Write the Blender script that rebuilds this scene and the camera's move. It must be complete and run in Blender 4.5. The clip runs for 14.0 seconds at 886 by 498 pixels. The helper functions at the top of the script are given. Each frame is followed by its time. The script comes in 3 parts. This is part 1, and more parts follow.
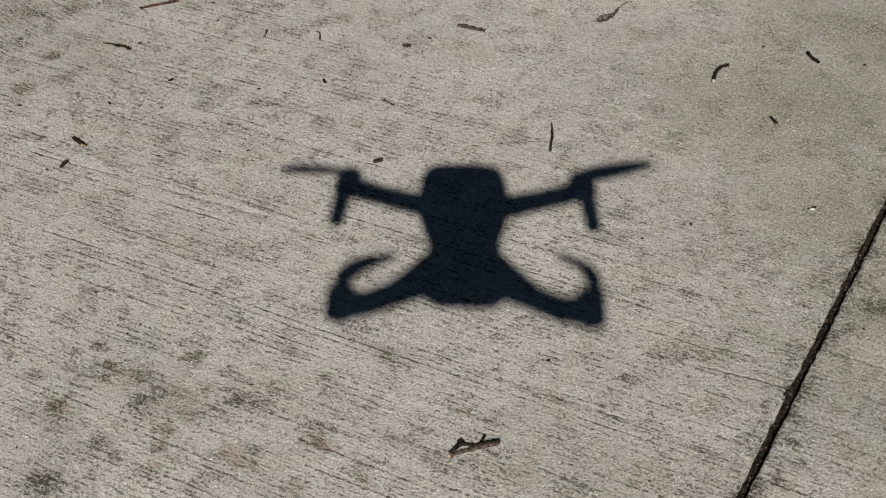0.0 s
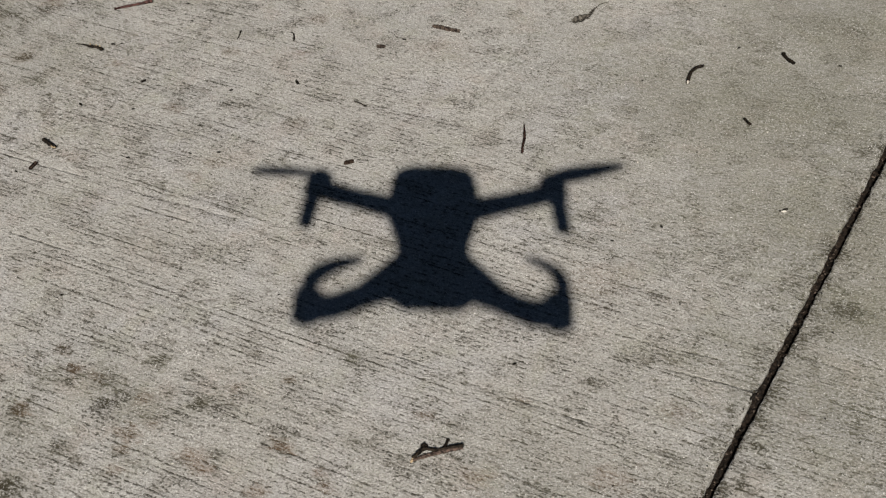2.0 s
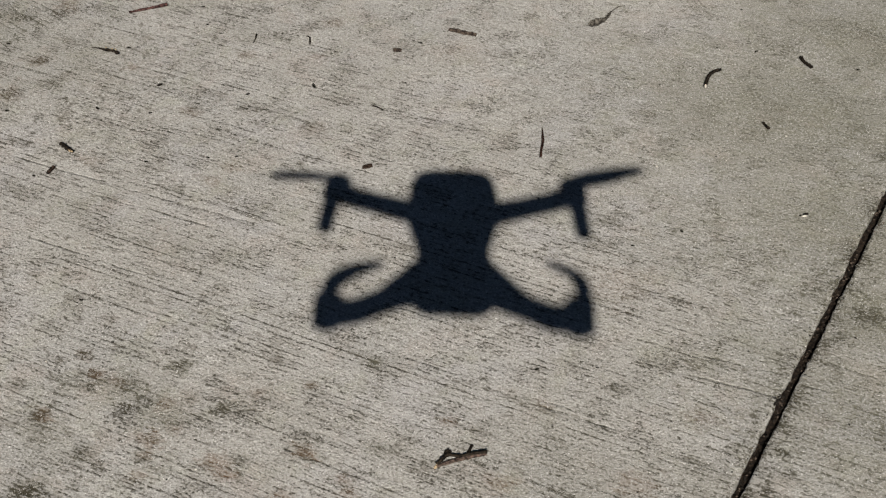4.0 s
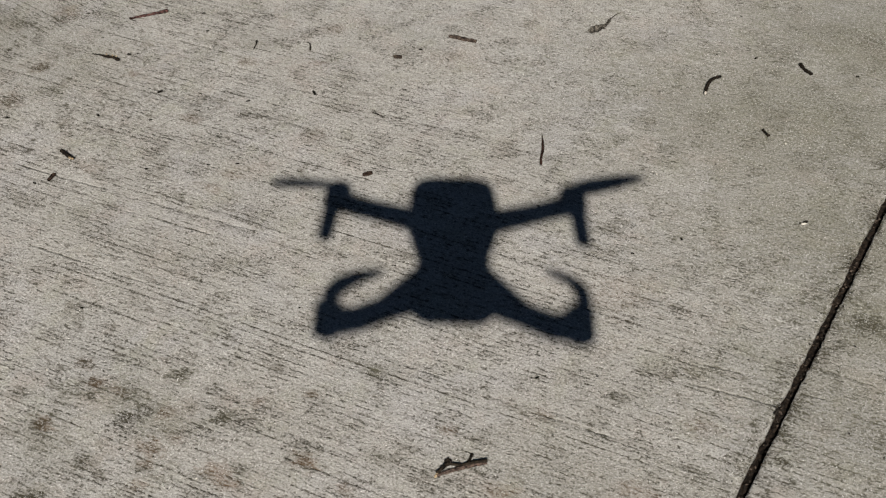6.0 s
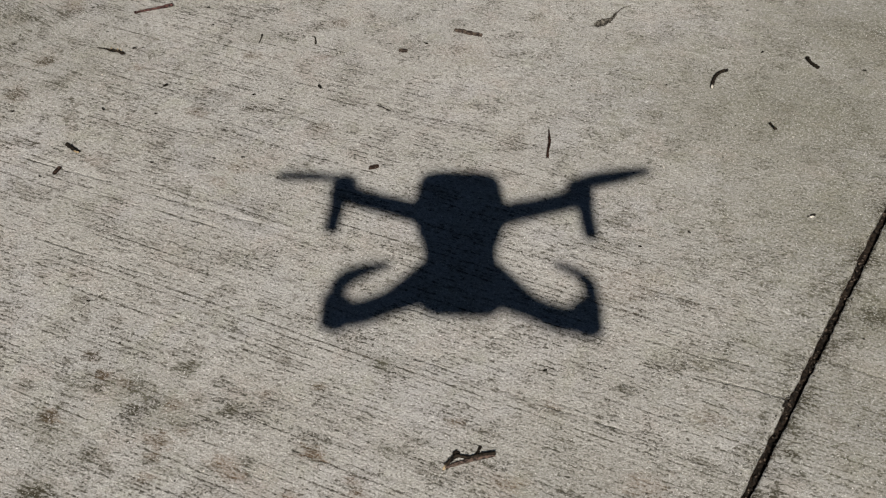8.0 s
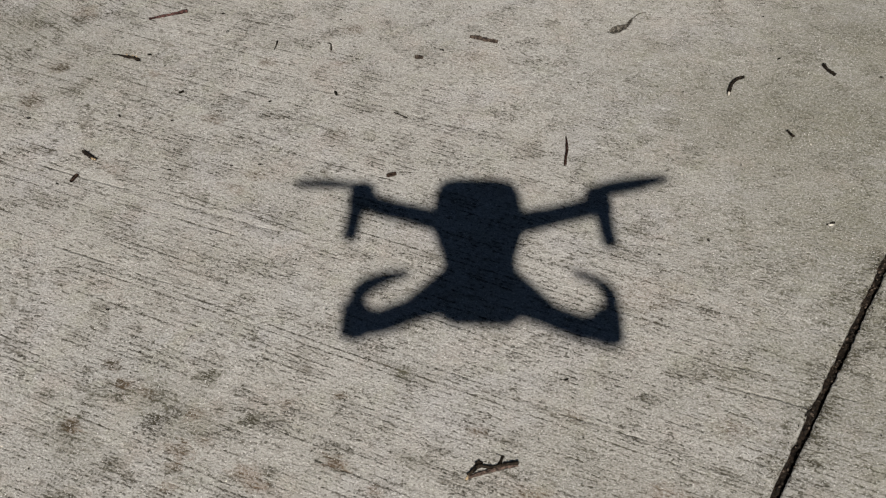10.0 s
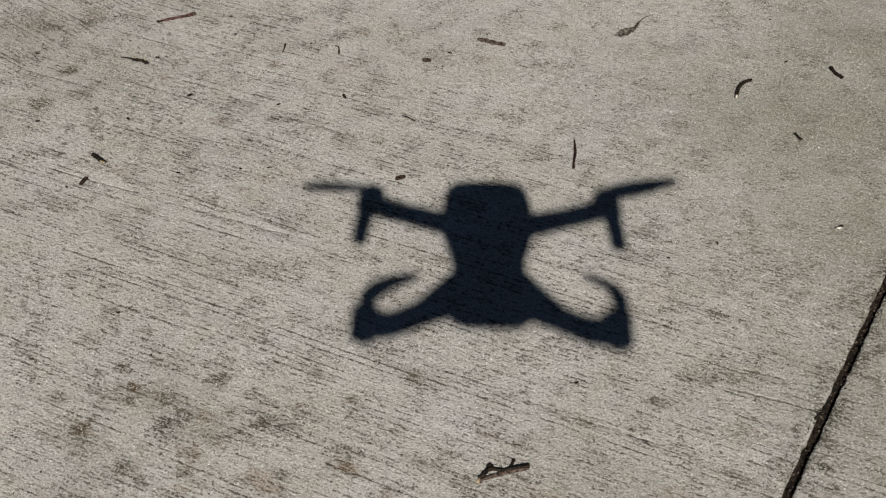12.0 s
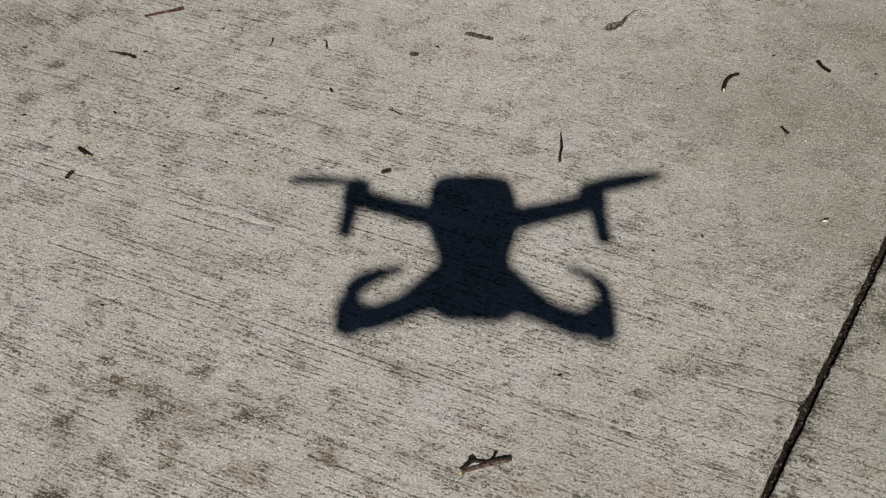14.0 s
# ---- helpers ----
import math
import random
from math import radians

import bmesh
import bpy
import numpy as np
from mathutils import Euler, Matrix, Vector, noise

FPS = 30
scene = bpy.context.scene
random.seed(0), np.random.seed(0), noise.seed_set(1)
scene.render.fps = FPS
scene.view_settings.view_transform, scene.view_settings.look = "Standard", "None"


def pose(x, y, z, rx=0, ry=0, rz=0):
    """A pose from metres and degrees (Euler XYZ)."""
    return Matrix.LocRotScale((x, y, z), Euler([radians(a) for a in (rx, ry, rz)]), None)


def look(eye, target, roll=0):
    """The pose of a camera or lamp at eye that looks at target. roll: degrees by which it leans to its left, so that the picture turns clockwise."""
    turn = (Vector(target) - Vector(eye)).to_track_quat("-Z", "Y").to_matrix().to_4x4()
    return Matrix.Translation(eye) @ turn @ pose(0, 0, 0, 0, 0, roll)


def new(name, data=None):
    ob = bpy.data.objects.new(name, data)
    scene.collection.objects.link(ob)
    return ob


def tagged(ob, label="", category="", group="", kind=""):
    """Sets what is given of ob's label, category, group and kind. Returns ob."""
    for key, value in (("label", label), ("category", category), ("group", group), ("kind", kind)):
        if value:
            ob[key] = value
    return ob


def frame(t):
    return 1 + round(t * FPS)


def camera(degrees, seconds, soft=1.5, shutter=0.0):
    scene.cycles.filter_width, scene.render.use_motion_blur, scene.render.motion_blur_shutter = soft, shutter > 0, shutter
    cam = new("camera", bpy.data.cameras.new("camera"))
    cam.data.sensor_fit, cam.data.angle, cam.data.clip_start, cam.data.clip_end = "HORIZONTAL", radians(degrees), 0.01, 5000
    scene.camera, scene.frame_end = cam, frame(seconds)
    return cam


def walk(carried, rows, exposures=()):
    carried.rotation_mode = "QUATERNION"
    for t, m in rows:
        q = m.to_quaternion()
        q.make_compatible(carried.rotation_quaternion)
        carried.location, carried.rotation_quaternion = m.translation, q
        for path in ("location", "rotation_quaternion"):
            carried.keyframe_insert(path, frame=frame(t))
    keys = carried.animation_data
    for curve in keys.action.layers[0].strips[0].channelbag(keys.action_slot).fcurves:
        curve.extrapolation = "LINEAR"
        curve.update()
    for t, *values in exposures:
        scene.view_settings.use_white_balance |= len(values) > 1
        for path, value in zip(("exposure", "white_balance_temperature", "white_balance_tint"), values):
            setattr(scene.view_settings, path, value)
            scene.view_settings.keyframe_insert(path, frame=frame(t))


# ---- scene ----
# ---------------------------------------------------------------- camera
cam = camera(40.0, 14.0, soft=1.3)
TURN = (47.07, 1.95, -1.813)
PATH = [
    (0.0, 0.0000, 0.0000, 0.6058), (0.5, 0.0027, -0.0006, 0.6044), (1.0, 0.0073, 0.0001, 0.6052),
    (1.5, 0.0189, 0.0016, 0.6036), (2.0, 0.0229, 0.0047, 0.6025), (2.5, 0.0174, 0.0080, 0.6018),
    (3.0, 0.0130, 0.0086, 0.6031), (5.5, 0.0064, 0.0096, 0.6063), (6.0, 0.0086, 0.0117, 0.6095),
    (6.5, 0.0101, 0.0096, 0.6065), (7.0, 0.0111, 0.0073, 0.6040), (7.5, 0.0122, 0.0065, 0.6032),
    (8.0, 0.0033, 0.0101, 0.6043), (10.5, -0.0132, 0.0167, 0.6095), (11.0, -0.0166, 0.0185, 0.6102),
    (11.5, -0.0154, 0.0164, 0.6096), (12.0, -0.0171, 0.0154, 0.6119), (12.5, -0.0156, 0.0127, 0.6107),
    (13.0, -0.0140, 0.0118, 0.6090), (13.5, -0.0116, 0.0139, 0.6069), (14.0, -0.0064, 0.0121, 0.6072),
]
walk(cam, [(t, pose(x, y, z, *TURN)) for t, x, y, z in PATH], exposures=[(0.0, 0.16), (14.0, 0.16)])

# ---------------------------------------------------------------- light
SUNWAY = Vector((0.0177, 0.7600, -0.6497)).normalized()
ELEVATION = math.asin(-SUNWAY.z)
world = bpy.data.worlds.new("sky")
scene.world = world
world.use_nodes = True
sky = world.node_tree.nodes.new("ShaderNodeTexSky")
sky.sky_type, sky.sun_disc = "NISHITA", False
sky.dust_density, sky.ozone_density = 0.2, 4.0
sky.sun_elevation, sky.sun_rotation = ELEVATION, math.pi + math.atan2(SUNWAY.x, SUNWAY.y)
back = world.node_tree.nodes["Background"]
back.inputs["Strength"].default_value = 0.0120
world.node_tree.links.new(sky.outputs["Color"], back.inputs["Color"])
sun_data = bpy.data.lights.new("sun", "SUN")
sun_data.energy, sun_data.angle, sun_data.color = 4.9, radians(0.5), (1.0, 0.955, 0.885)
new("sun", sun_data).matrix_world = look(-4 * SUNWAY, (0, 0, 0))


# ---------------------------------------------------------------- material helpers
class Nodes:
    """A short way to write node materials."""

    def __init__(self, name):
        self.mat = bpy.data.materials.new(name)
        self.mat.use_nodes = True
        self.tree = self.mat.node_tree
        self.bsdf = self.tree.nodes["Principled BSDF"]

    def set(self, socket, value):
        if hasattr(value, "is_linked") or isinstance(value, bpy.types.NodeSocket):
            self.tree.links.new(value, socket)
        elif isinstance(value, tuple) and len(value) == 3 and socket.type == "RGBA":
            socket.default_value = (*value, 1)
        else:
            socket.default_value = value

    def node(self, kind, **ins):
        n = self.tree.nodes.new(kind)
        for key, value in ins.items():
            self.set(n.inputs[key], value)
        return n

    def coords(self, turn=0.0, scale=(1, 1, 1)):
        c = self.tree.nodes.new("ShaderNodeTexCoord").outputs["Object"]
        r = self.node("ShaderNodeMapping", Vector=c, Rotation=(0, 0, turn)).outputs[0]
        return self.node("ShaderNodeMapping", Vector=r, Scale=scale).outputs[0]

    def noise(self, vec, scale=1.0, detail=3.0, rough=0.55, warp=0.0):
        return self.node("ShaderNodeTexNoise", Vector=vec, Scale=scale, Detail=detail, Roughness=rough, Distortion=warp).outputs["Fac"]

    def band(self, value, low, high, to_low=0.0, to_high=1.0):
        n = self.node("ShaderNodeMapRange", Value=value)
        n.interpolation_type = "SMOOTHSTEP"
        for key, v in (("From Min", low), ("From Max", high), ("To Min", to_low), ("To Max", to_high)):
            self.set(n.inputs[key], v)
        return n.outputs[0]

    def math(self, op, a, b=0.0):
        n = self.tree.nodes.new("ShaderNodeMath")
        n.operation = op
        self.set(n.inputs[0], a)
        self.set(n.inputs[1], b)
        return n.outputs[0]

    def mix(self, fac, a, b, blend="MIX"):
        n = self.tree.nodes.new("ShaderNodeMix")
        n.data_type, n.blend_type = "RGBA", blend
        self.set(n.inputs[0], fac)
        self.set(n.inputs[6], a)
        self.set(n.inputs[7], b)
        return n.outputs[2]

    def bump(self, height, strength, distance, normal=None):
        n = self.node("ShaderNodeBump", Height=height, Strength=strength, Distance=distance)
        if normal is not None:
            self.set(n.inputs["Normal"], normal)
        return n.outputs[0]

    def finish(self, color, rough=0.9, normal=None, spec=0.3, metal=0.0):
        self.set(self.bsdf.inputs["Base Color"], color)
        self.set(self.bsdf.inputs["Roughness"], rough)
        self.set(self.bsdf.inputs["Specular IOR Level"], spec)
        self.set(self.bsdf.inputs["Metallic"], metal)
        if normal is not None:
            self.set(self.bsdf.inputs["Normal"], normal)
        return self.mat


# long single bristle marks: from x, y to x, y, depth
MARKS = [(-0.338, 0.795, -0.253, 0.754, 0.8), (-0.253, 0.754, -0.196, 0.726, 0.9), (-0.196, 0.726, -0.115, 0.689, 1.0),
         (-0.277, 0.748, -0.162, 0.694, 0.9), (-0.304, 0.695, -0.207, 0.646, 0.8), (-0.266, 0.690, -0.192, 0.659, 0.6), (-0.045, 0.570, 0.011, 0.540, 0.8), (0.038, 0.527, 0.091, 0.501, 0.9),
         (0.059, 0.511, 0.112, 0.486, 0.9), (0.123, 0.568, 0.162, 0.549, 0.8), (0.162, 0.549, 0.223, 0.526, 0.6),
         (0.167, 0.527, 0.223, 0.504, 1.0), (0.157, 0.610, 0.192, 0.594, 0.7), (0.214, 0.585, 0.259, 0.565, 0.5), (0.252, 0.535, 0.279, 0.519, 0.7), (0.237, 0.514, 0.262, 0.505, 0.8), (-0.079, 0.627, 0.039, 0.573, 0.6), (-0.123, 0.497, -0.072, 0.471, 0.6) ]
# the joint runs along P; the broom was drawn along Q, square to it
BROOM = radians(-27.5)
JOINT_ANGLE = radians(57.4)


def concrete_material():
    n = Nodes("broomed_concrete")
    flat = n.coords()
    # x along the broom, y across it; past the edge of one stroke the broom went steeper
    xyz = n.node("ShaderNodeSeparateXYZ", Vector=flat)
    past = n.math("ADD", n.math("MULTIPLY", n.math("ADD", xyz.outputs[0], 0.326), -0.726), n.math("MULTIPLY", n.math("SUBTRACT", xyz.outputs[1], 1.004), 0.688))
    past = n.band(n.math("ADD", past, n.math("MULTIPLY", n.noise(flat, 90.0, 2.0), 0.012)), 0.0060, 0.0064)
    two = n.tree.nodes.new("ShaderNodeMix")
    two.data_type = "VECTOR"
    for socket, value in zip((two.inputs[0], two.inputs[4], two.inputs[5]), (past, n.coords(-BROOM), n.coords(-BROOM + radians(13)))):
        n.set(socket, value)
    along = two.outputs[1]
    stain = n.tree.nodes.new("ShaderNodeVertexColor")
    stain.layer_name = "stain"
    split = n.node("ShaderNodeSeparateColor", Color=stain.outputs[0])
    moss, algae, rust = split.outputs[0], split.outputs[1], split.outputs[2]

    def stretched(sx, sy, detail=3.0, rough=0.6, warp=0.0):
        v = n.node("ShaderNodeMapping", Vector=along, Scale=(sx, sy, 300)).outputs[0]
        return n.noise(v, 1.0, detail, rough, warp)

    cloud = n.noise(flat, 9.0, 4.0, 0.6)
    cloud2 = n.noise(flat, 34.0, 4.0, 0.65)
    sand = n.noise(flat, 560.0, 3.0, 0.65)
    grain = n.noise(n.coords(0.7), 680.0, 3.0, 0.65)
    crumbs = n.math("ADD", n.math("MULTIPLY", sand, 0.45), n.math("MULTIPLY", stretched(190, 620, 3.0, 0.65), 0.55))
    rows = stretched(7, 330, 2.0, 0.5)
    hair = stretched(1.8, 260, 2.0, 0.5)
    broad = stretched(14, 95, 4.0, 0.6)
    pieces = stretched(26, 90, 3.0, 0.6)

    # cement colour: warm, cool, lilac, rosy and greenish clouds
    tone = n.mix(n.band(cloud, 0.35, 0.65), (0.40, 0.381, 0.35), (0.455, 0.435, 0.405))
    tone = n.mix(n.math("MULTIPLY", n.band(n.noise(flat, 6.5, 4.0, 0.6), 0.46, 0.64), 0.4), tone, (0.41, 0.405, 0.395))
    tone = n.mix(n.math("MULTIPLY", n.band(n.noise(n.coords(4.1), 13.0, 4.0, 0.6), 0.50, 0.66), 0.45), tone, (0.445, 0.43, 0.435))
    tone = n.mix(n.math("MULTIPLY", n.band(n.noise(n.coords(1.0), 24.0, 5.0, 0.65), 0.50, 0.68), 0.45), tone, (0.43, 0.37, 0.325))
    tone = n.mix(n.math("MULTIPLY", n.band(n.noise(n.coords(2.2), 27.0, 5.0, 0.65), 0.50, 0.68), 0.42), tone, (0.35, 0.345, 0.265))
    tone = n.mix(n.math("MULTIPLY", n.band(cloud2, 0.48, 0.68), 0.45), tone, (0.27, 0.25, 0.215))
    tone = n.mix(n.math("MULTIPLY", n.band(broad, 0.5, 0.72), 0.18), tone, (0.28, 0.262, 0.235))
    # grain of the sand: soft mottling first, then crisp dark crumbs and pale grains
    tone = n.mix(n.math("MULTIPLY", n.band(grain, 0.47, 0.29), 0.76), tone, (0.72, 0.70, 0.67))
    tone = n.mix(n.math("MULTIPLY", n.band(grain, 0.52, 0.68), 0.7), tone, (0.165, 0.152, 0.13))
    tone = n.mix(n.math("MULTIPLY", n.band(crumbs, 0.50, 0.58), 0.5), tone, (0.16, 0.146, 0.12))
    # dirt keeps to the broom's grooves, to worn patches and to the moss
    smooth_side = n.band(n.math("ADD", xyz.outputs[0], n.math("MULTIPLY", n.math("SUBTRACT", xyz.outputs[1], 0.62), 0.9)), 0.12, 0.32, 1.0, 0.35)
    furrow = n.math("MULTIPLY", n.band(rows, 0.53, 0.66), n.band(pieces, 0.34, 0.58, 0.3, 1.0))
    strand = n.math("MULTIPLY", n.band(hair, 0.575, 0.64), n.band(pieces, 0.38, 0.56, 0.15, 1.0))
    ridge = n.math("MULTIPLY", n.band(hair, 0.42, 0.34), n.band(pieces, 0.60, 0.42, 0.2, 1.0))
    # the bristles left fine rows about 5 mm apart, wavering a little
    across = n.node("ShaderNodeSeparateXYZ", Vector=along).outputs[1]
    phase = n.math("ADD", n.math("MULTIPLY", across, 2 * math.pi / 0.0052), n.math("MULTIPLY", stretched(2.5, 30, 2.0, 0.5), 8.0))
    bristle = n.math("MULTIPLY", n.band(n.math("SINE", phase), 0.45, 1.0), n.band(stretched(9, 110, 3.0, 0.6), 0.38, 0.54))
    # single long marks with a pale lip of cement beside them
    waver = n.math("ADD", n.math("MULTIPLY", n.math("SUBTRACT", n.noise(flat, 45.0, 3.0, 0.6), 0.5), 0.0042), n.math("MULTIPLY", n.math("SUBTRACT", sand, 0.5), 0.0016))
    mark, lip = 0.0, 0.0
    for x0, y0, x1, y1, depth in MARKS:
        length = math.hypot(x1 - x0, y1 - y0)
        ux, uy = (x1 - x0) / length, (y1 - y0) / length
        run = n.math("ADD", n.math("MULTIPLY", xyz.outputs[0], ux), n.math("ADD", n.math("MULTIPLY", xyz.outputs[1], uy), -x0 * ux - y0 * uy - length / 2))
        off = n.math("ADD", n.math("MULTIPLY", xyz.outputs[0], -uy), n.math("ADD", n.math("MULTIPLY", xyz.outputs[1], ux), x0 * uy - y0 * ux))
        off = n.math("ADD", off, waver)
        ends = n.band(n.math("ABSOLUTE", run), length / 2 + 0.006, length / 2 - 0.012, 0.0, depth)
        mark = n.math("MAXIMUM", mark, n.math("MULTIPLY", n.band(n.math("ABSOLUTE", off), 0.0014, 0.0003), ends))
        lip = n.math("MAXIMUM", lip, n.math("MULTIPLY", n.band(n.math("ABSOLUTE", n.math("SUBTRACT", off, 0.0024)), 0.0026, 0.0004), ends))
    mark = n.math("MULTIPLY", mark, n.band(pieces, 0.42, 0.56, 0.10, 0.8))
    furrow, strand, bristle = (n.math("MULTIPLY", v, smooth_side) for v in (furrow, strand, bristle))
    bias = n.math("ADD", n.math("ADD", n.math("SUBTRACT", n.math("MULTIPLY", furrow, 0.048), 0.017), n.math("MULTIPLY", bristle, 0.078)), n.math("MULTIPLY", strand, 0.070))
    bias = n.math("ADD", bias, n.math("ADD", n.band(cloud2, 0.40, 0.64, -0.036, 0.046), n.math("MULTIPLY", moss, 0.10)))
    bias = n.math("ADD", bias, n.math("SUBTRACT", n.math("MULTIPLY", mark, 0.10), n.math("MULTIPLY", lip, 0.05)))
    bias = n.math("ADD", bias, n.math("MULTIPLY", past, 0.022))
    dirty = n.math("ADD", crumbs, bias)
    dirt = n.band(dirty, 0.566, 0.596)
    tone = n.mix(n.math("MULTIPLY", n.math("MAXIMUM", n.math("MULTIPLY", ridge, 0.28), n.math("MULTIPLY", lip, 0.28)), n.band(sand, 0.60, 0.40)), tone, (0.60, 0.575, 0.54))
    tone = n.mix(n.math("MULTIPLY", dirt, 0.56), tone, (0.095, 0.084, 0.064))
    tone = n.mix(n.math("MULTIPLY", n.band(dirty, 0.616, 0.648), 0.88), tone, (0.03, 0.027, 0.02))
    tone = n.mix(n.math("MULTIPLY", bristle, 0.13), tone, (0.12, 0.108, 0.088))
    tone = n.mix(n.math("MULTIPLY", strand, 0.16), tone, (0.09, 0.08, 0.06))
    tone = n.mix(n.math("MULTIPLY", mark, 0.22), tone, (0.07, 0.06, 0.045))
    # soft dark smudges where the brushed cement is more worn
    smudge = n.math("MULTIPLY", n.band(stretched(55, 120, 3.0, 0.6), 0.57, 0.68), n.band(smooth_side, 0.2, 1.0, 0.25, 1.0))
    tone = n.mix(n.math("MULTIPLY", smudge, n.band(crumbs, 0.40, 0.55, 0.15, 0.6)), tone, (0.135, 0.12, 0.095))
    # stains
    tone = n.mix(n.math("MULTIPLY", algae, n.band(sand, 0.35, 0.62, 0.35, 0.95)), tone, (0.165, 0.158, 0.112))
    tone = n.mix(n.math("MULTIPLY", rust, n.band(crumbs, 0.43, 0.55, 0.3, 0.95)), tone, (0.17, 0.10, 0.055))
    tone = n.mix(n.math("MULTIPLY", moss, n.band(crumbs, 0.455, 0.52, 0.15, 1.0)), tone, (0.052, 0.045, 0.028))
    # pale grit
    pale = n.band(n.noise(n.coords(1.7), 760.0, 2.0, 0.6), 0.645, 0.67)
    tone = n.mix(n.math("MULTIPLY", pale, 0.85), tone, (0.80, 0.78, 0.745))
    height = n.math("SUBTRACT", n.math("ADD", n.math("MULTIPLY", pale, 0.4), n.math("MULTIPLY", grain, -0.5)),
                    n.math("ADD", n.math("MULTIPLY", crumbs, 0.8), n.math("ADD", n.math("MULTIPLY", dirt, 0.3), n.math("MULTIPLY", mark, 0.5))))
    return n.finish(tone, 0.93, n.bump(height, 1.0, 0.0015), 0.25)


def plain_noise_material(name, dark, light, scale, rough=0.85, bump=0.5, distance=0.0005, stretch=None, spec=0.12, metal=0.0):
    """Two tones mixed by noise at two sizes, with fine relief."""
    n = Nodes(name)
    c = n.coords(0, stretch or (1, 1, 1))
    a, b = n.noise(c, scale, 4.0, 0.65), n.noise(c, scale * 5, 2.0, 0.6)
    both = n.math("ADD", n.math("MULTIPLY", a, 0.65), n.math("MULTIPLY", b, 0.35))
    var = n.node("ShaderNodeObjectInfo").outputs["Random"]
    tone = n.mix(n.band(both, 0.42, 0.60), dark, light)
    tone = n.mix(n.band(var, 0, 1, 0.0, 0.3), tone, tuple(v * 0.6 for v in dark))
    return n.finish(tone, rough, n.bump(both, bump, distance), spec, metal)


def island_material(name, dark, light):
    n = Nodes(name)
    r = n.tree.nodes.new("ShaderNodeNewGeometry").outputs["Random Per Island"]
    tone = n.mix(n.band(r, 0.45, 0.95), dark, light)
    sand = n.noise(n.coords(), 900.0, 3.0)
    tone = n.mix(n.band(sand, 0.3, 0.7, 0.0, 0.5), tone, tuple(v * 0.5 for v in dark))
    return n.finish(tone, 0.9, n.bump(sand, 0.5, 0.0004))


CONCRETE = concrete_material()
SOIL = plain_noise_material("joint_dirt", (0.006, 0.0045, 0.0035), (0.045, 0.032, 0.023), 320, 0.95, 1.0, 0.0015)
SOIL_CRUMBS = island_material("dirt_crumbs", (0.012, 0.009, 0.006), (0.14, 0.105, 0.08))
GRIT = island_material("loose_grit", (0.03, 0.026, 0.02), (0.42, 0.38, 0.32))
EARTH = plain_noise_material("verge_earth", (0.05, 0.06, 0.028), (0.12, 0.11, 0.06), 6, 0.95, 0.6, 0.02)
BARK = plain_noise_material("grey_brown_bark", (0.005, 0.003, 0.0025), (0.075, 0.048, 0.034), 420, 0.85, 0.9, 0.0004)
RED_STICK = plain_noise_material("reddish_stick", (0.008, 0.004, 0.004), (0.17, 0.085, 0.074), 380, 0.85, 0.9, 0.0004, (1, 2.5, 1))
RED_BARK = plain_noise_material("reddish_bark", (0.006, 0.003, 0.0025), (0.06, 0.03, 0.022), 420, 0.8, 0.9, 0.0004)
DARK_BARK = plain_noise_material("dark_wet_bark", (0.003, 0.0023, 0.0018), (0.034, 0.025, 0.017), 420, 0.8, 0.9, 0.0004)
# dry wood; also colours the painted highlight on the short thick twig
DRY_WOOD_AND_GLINT = plain_noise_material("pale_wood_and_glint", (0.30, 0.21, 0.12), (0.58, 0.46, 0.30), 900, 0.8, 0.6, 0.0003)
GREY_WOOD = plain_noise_material("weathered_stick", (0.010, 0.007, 0.006), (0.12, 0.09, 0.07), 420, 0.85, 0.9, 0.0004)
SPLIT_WOOD = plain_noise_material("pinkish_split_wood", (0.012, 0.008, 0.006), (0.15, 0.105, 0.085), 420, 0.85, 0.9, 0.0005)
LEAF = plain_noise_material("withered_leaf", (0.012, 0.010, 0.008), (0.24, 0.215, 0.18), 380, 0.85, 0.9, 0.0005)
PALE_SHELL = plain_noise_material("pale_husk", (0.55, 0.50, 0.42), (0.82, 0.79, 0.72), 700, 0.6, 0.4, 0.0003)
YELLOW_BIT = plain_noise_material("yellow_leaf_bit", (0.22, 0.16, 0.05), (0.38, 0.30, 0.11), 700, 0.8, 0.5, 0.0003)
BLACK_BIT = plain_noise_material("black_crumb", (0.005, 0.0042, 0.0032), (0.024, 0.019, 0.014), 900, 0.85, 0.8, 0.0004)
SHELL = plain_noise_material("light_grey_plastic", (0.36, 0.37, 0.38), (0.42, 0.43, 0.44), 300, 0.45, 0.15, 0.0001, None, 0.5)
DARK_PLASTIC = plain_noise_material("dark_grey_plastic", (0.035, 0.036, 0.038), (0.06, 0.061, 0.064), 300, 0.5, 0.15, 0.0001, None, 0.5)
METAL = plain_noise_material("motor_metal", (0.30, 0.30, 0.31), (0.45, 0.45, 0.46), 500, 0.35, 0.1, 0.0001, None, 0.5, 1.0)
GLASS = plain_noise_material("black_lens_glass", (0.004, 0.004, 0.006), (0.006, 0.006, 0.009), 200, 0.05, 0.0, 0.0001, None, 0.6)


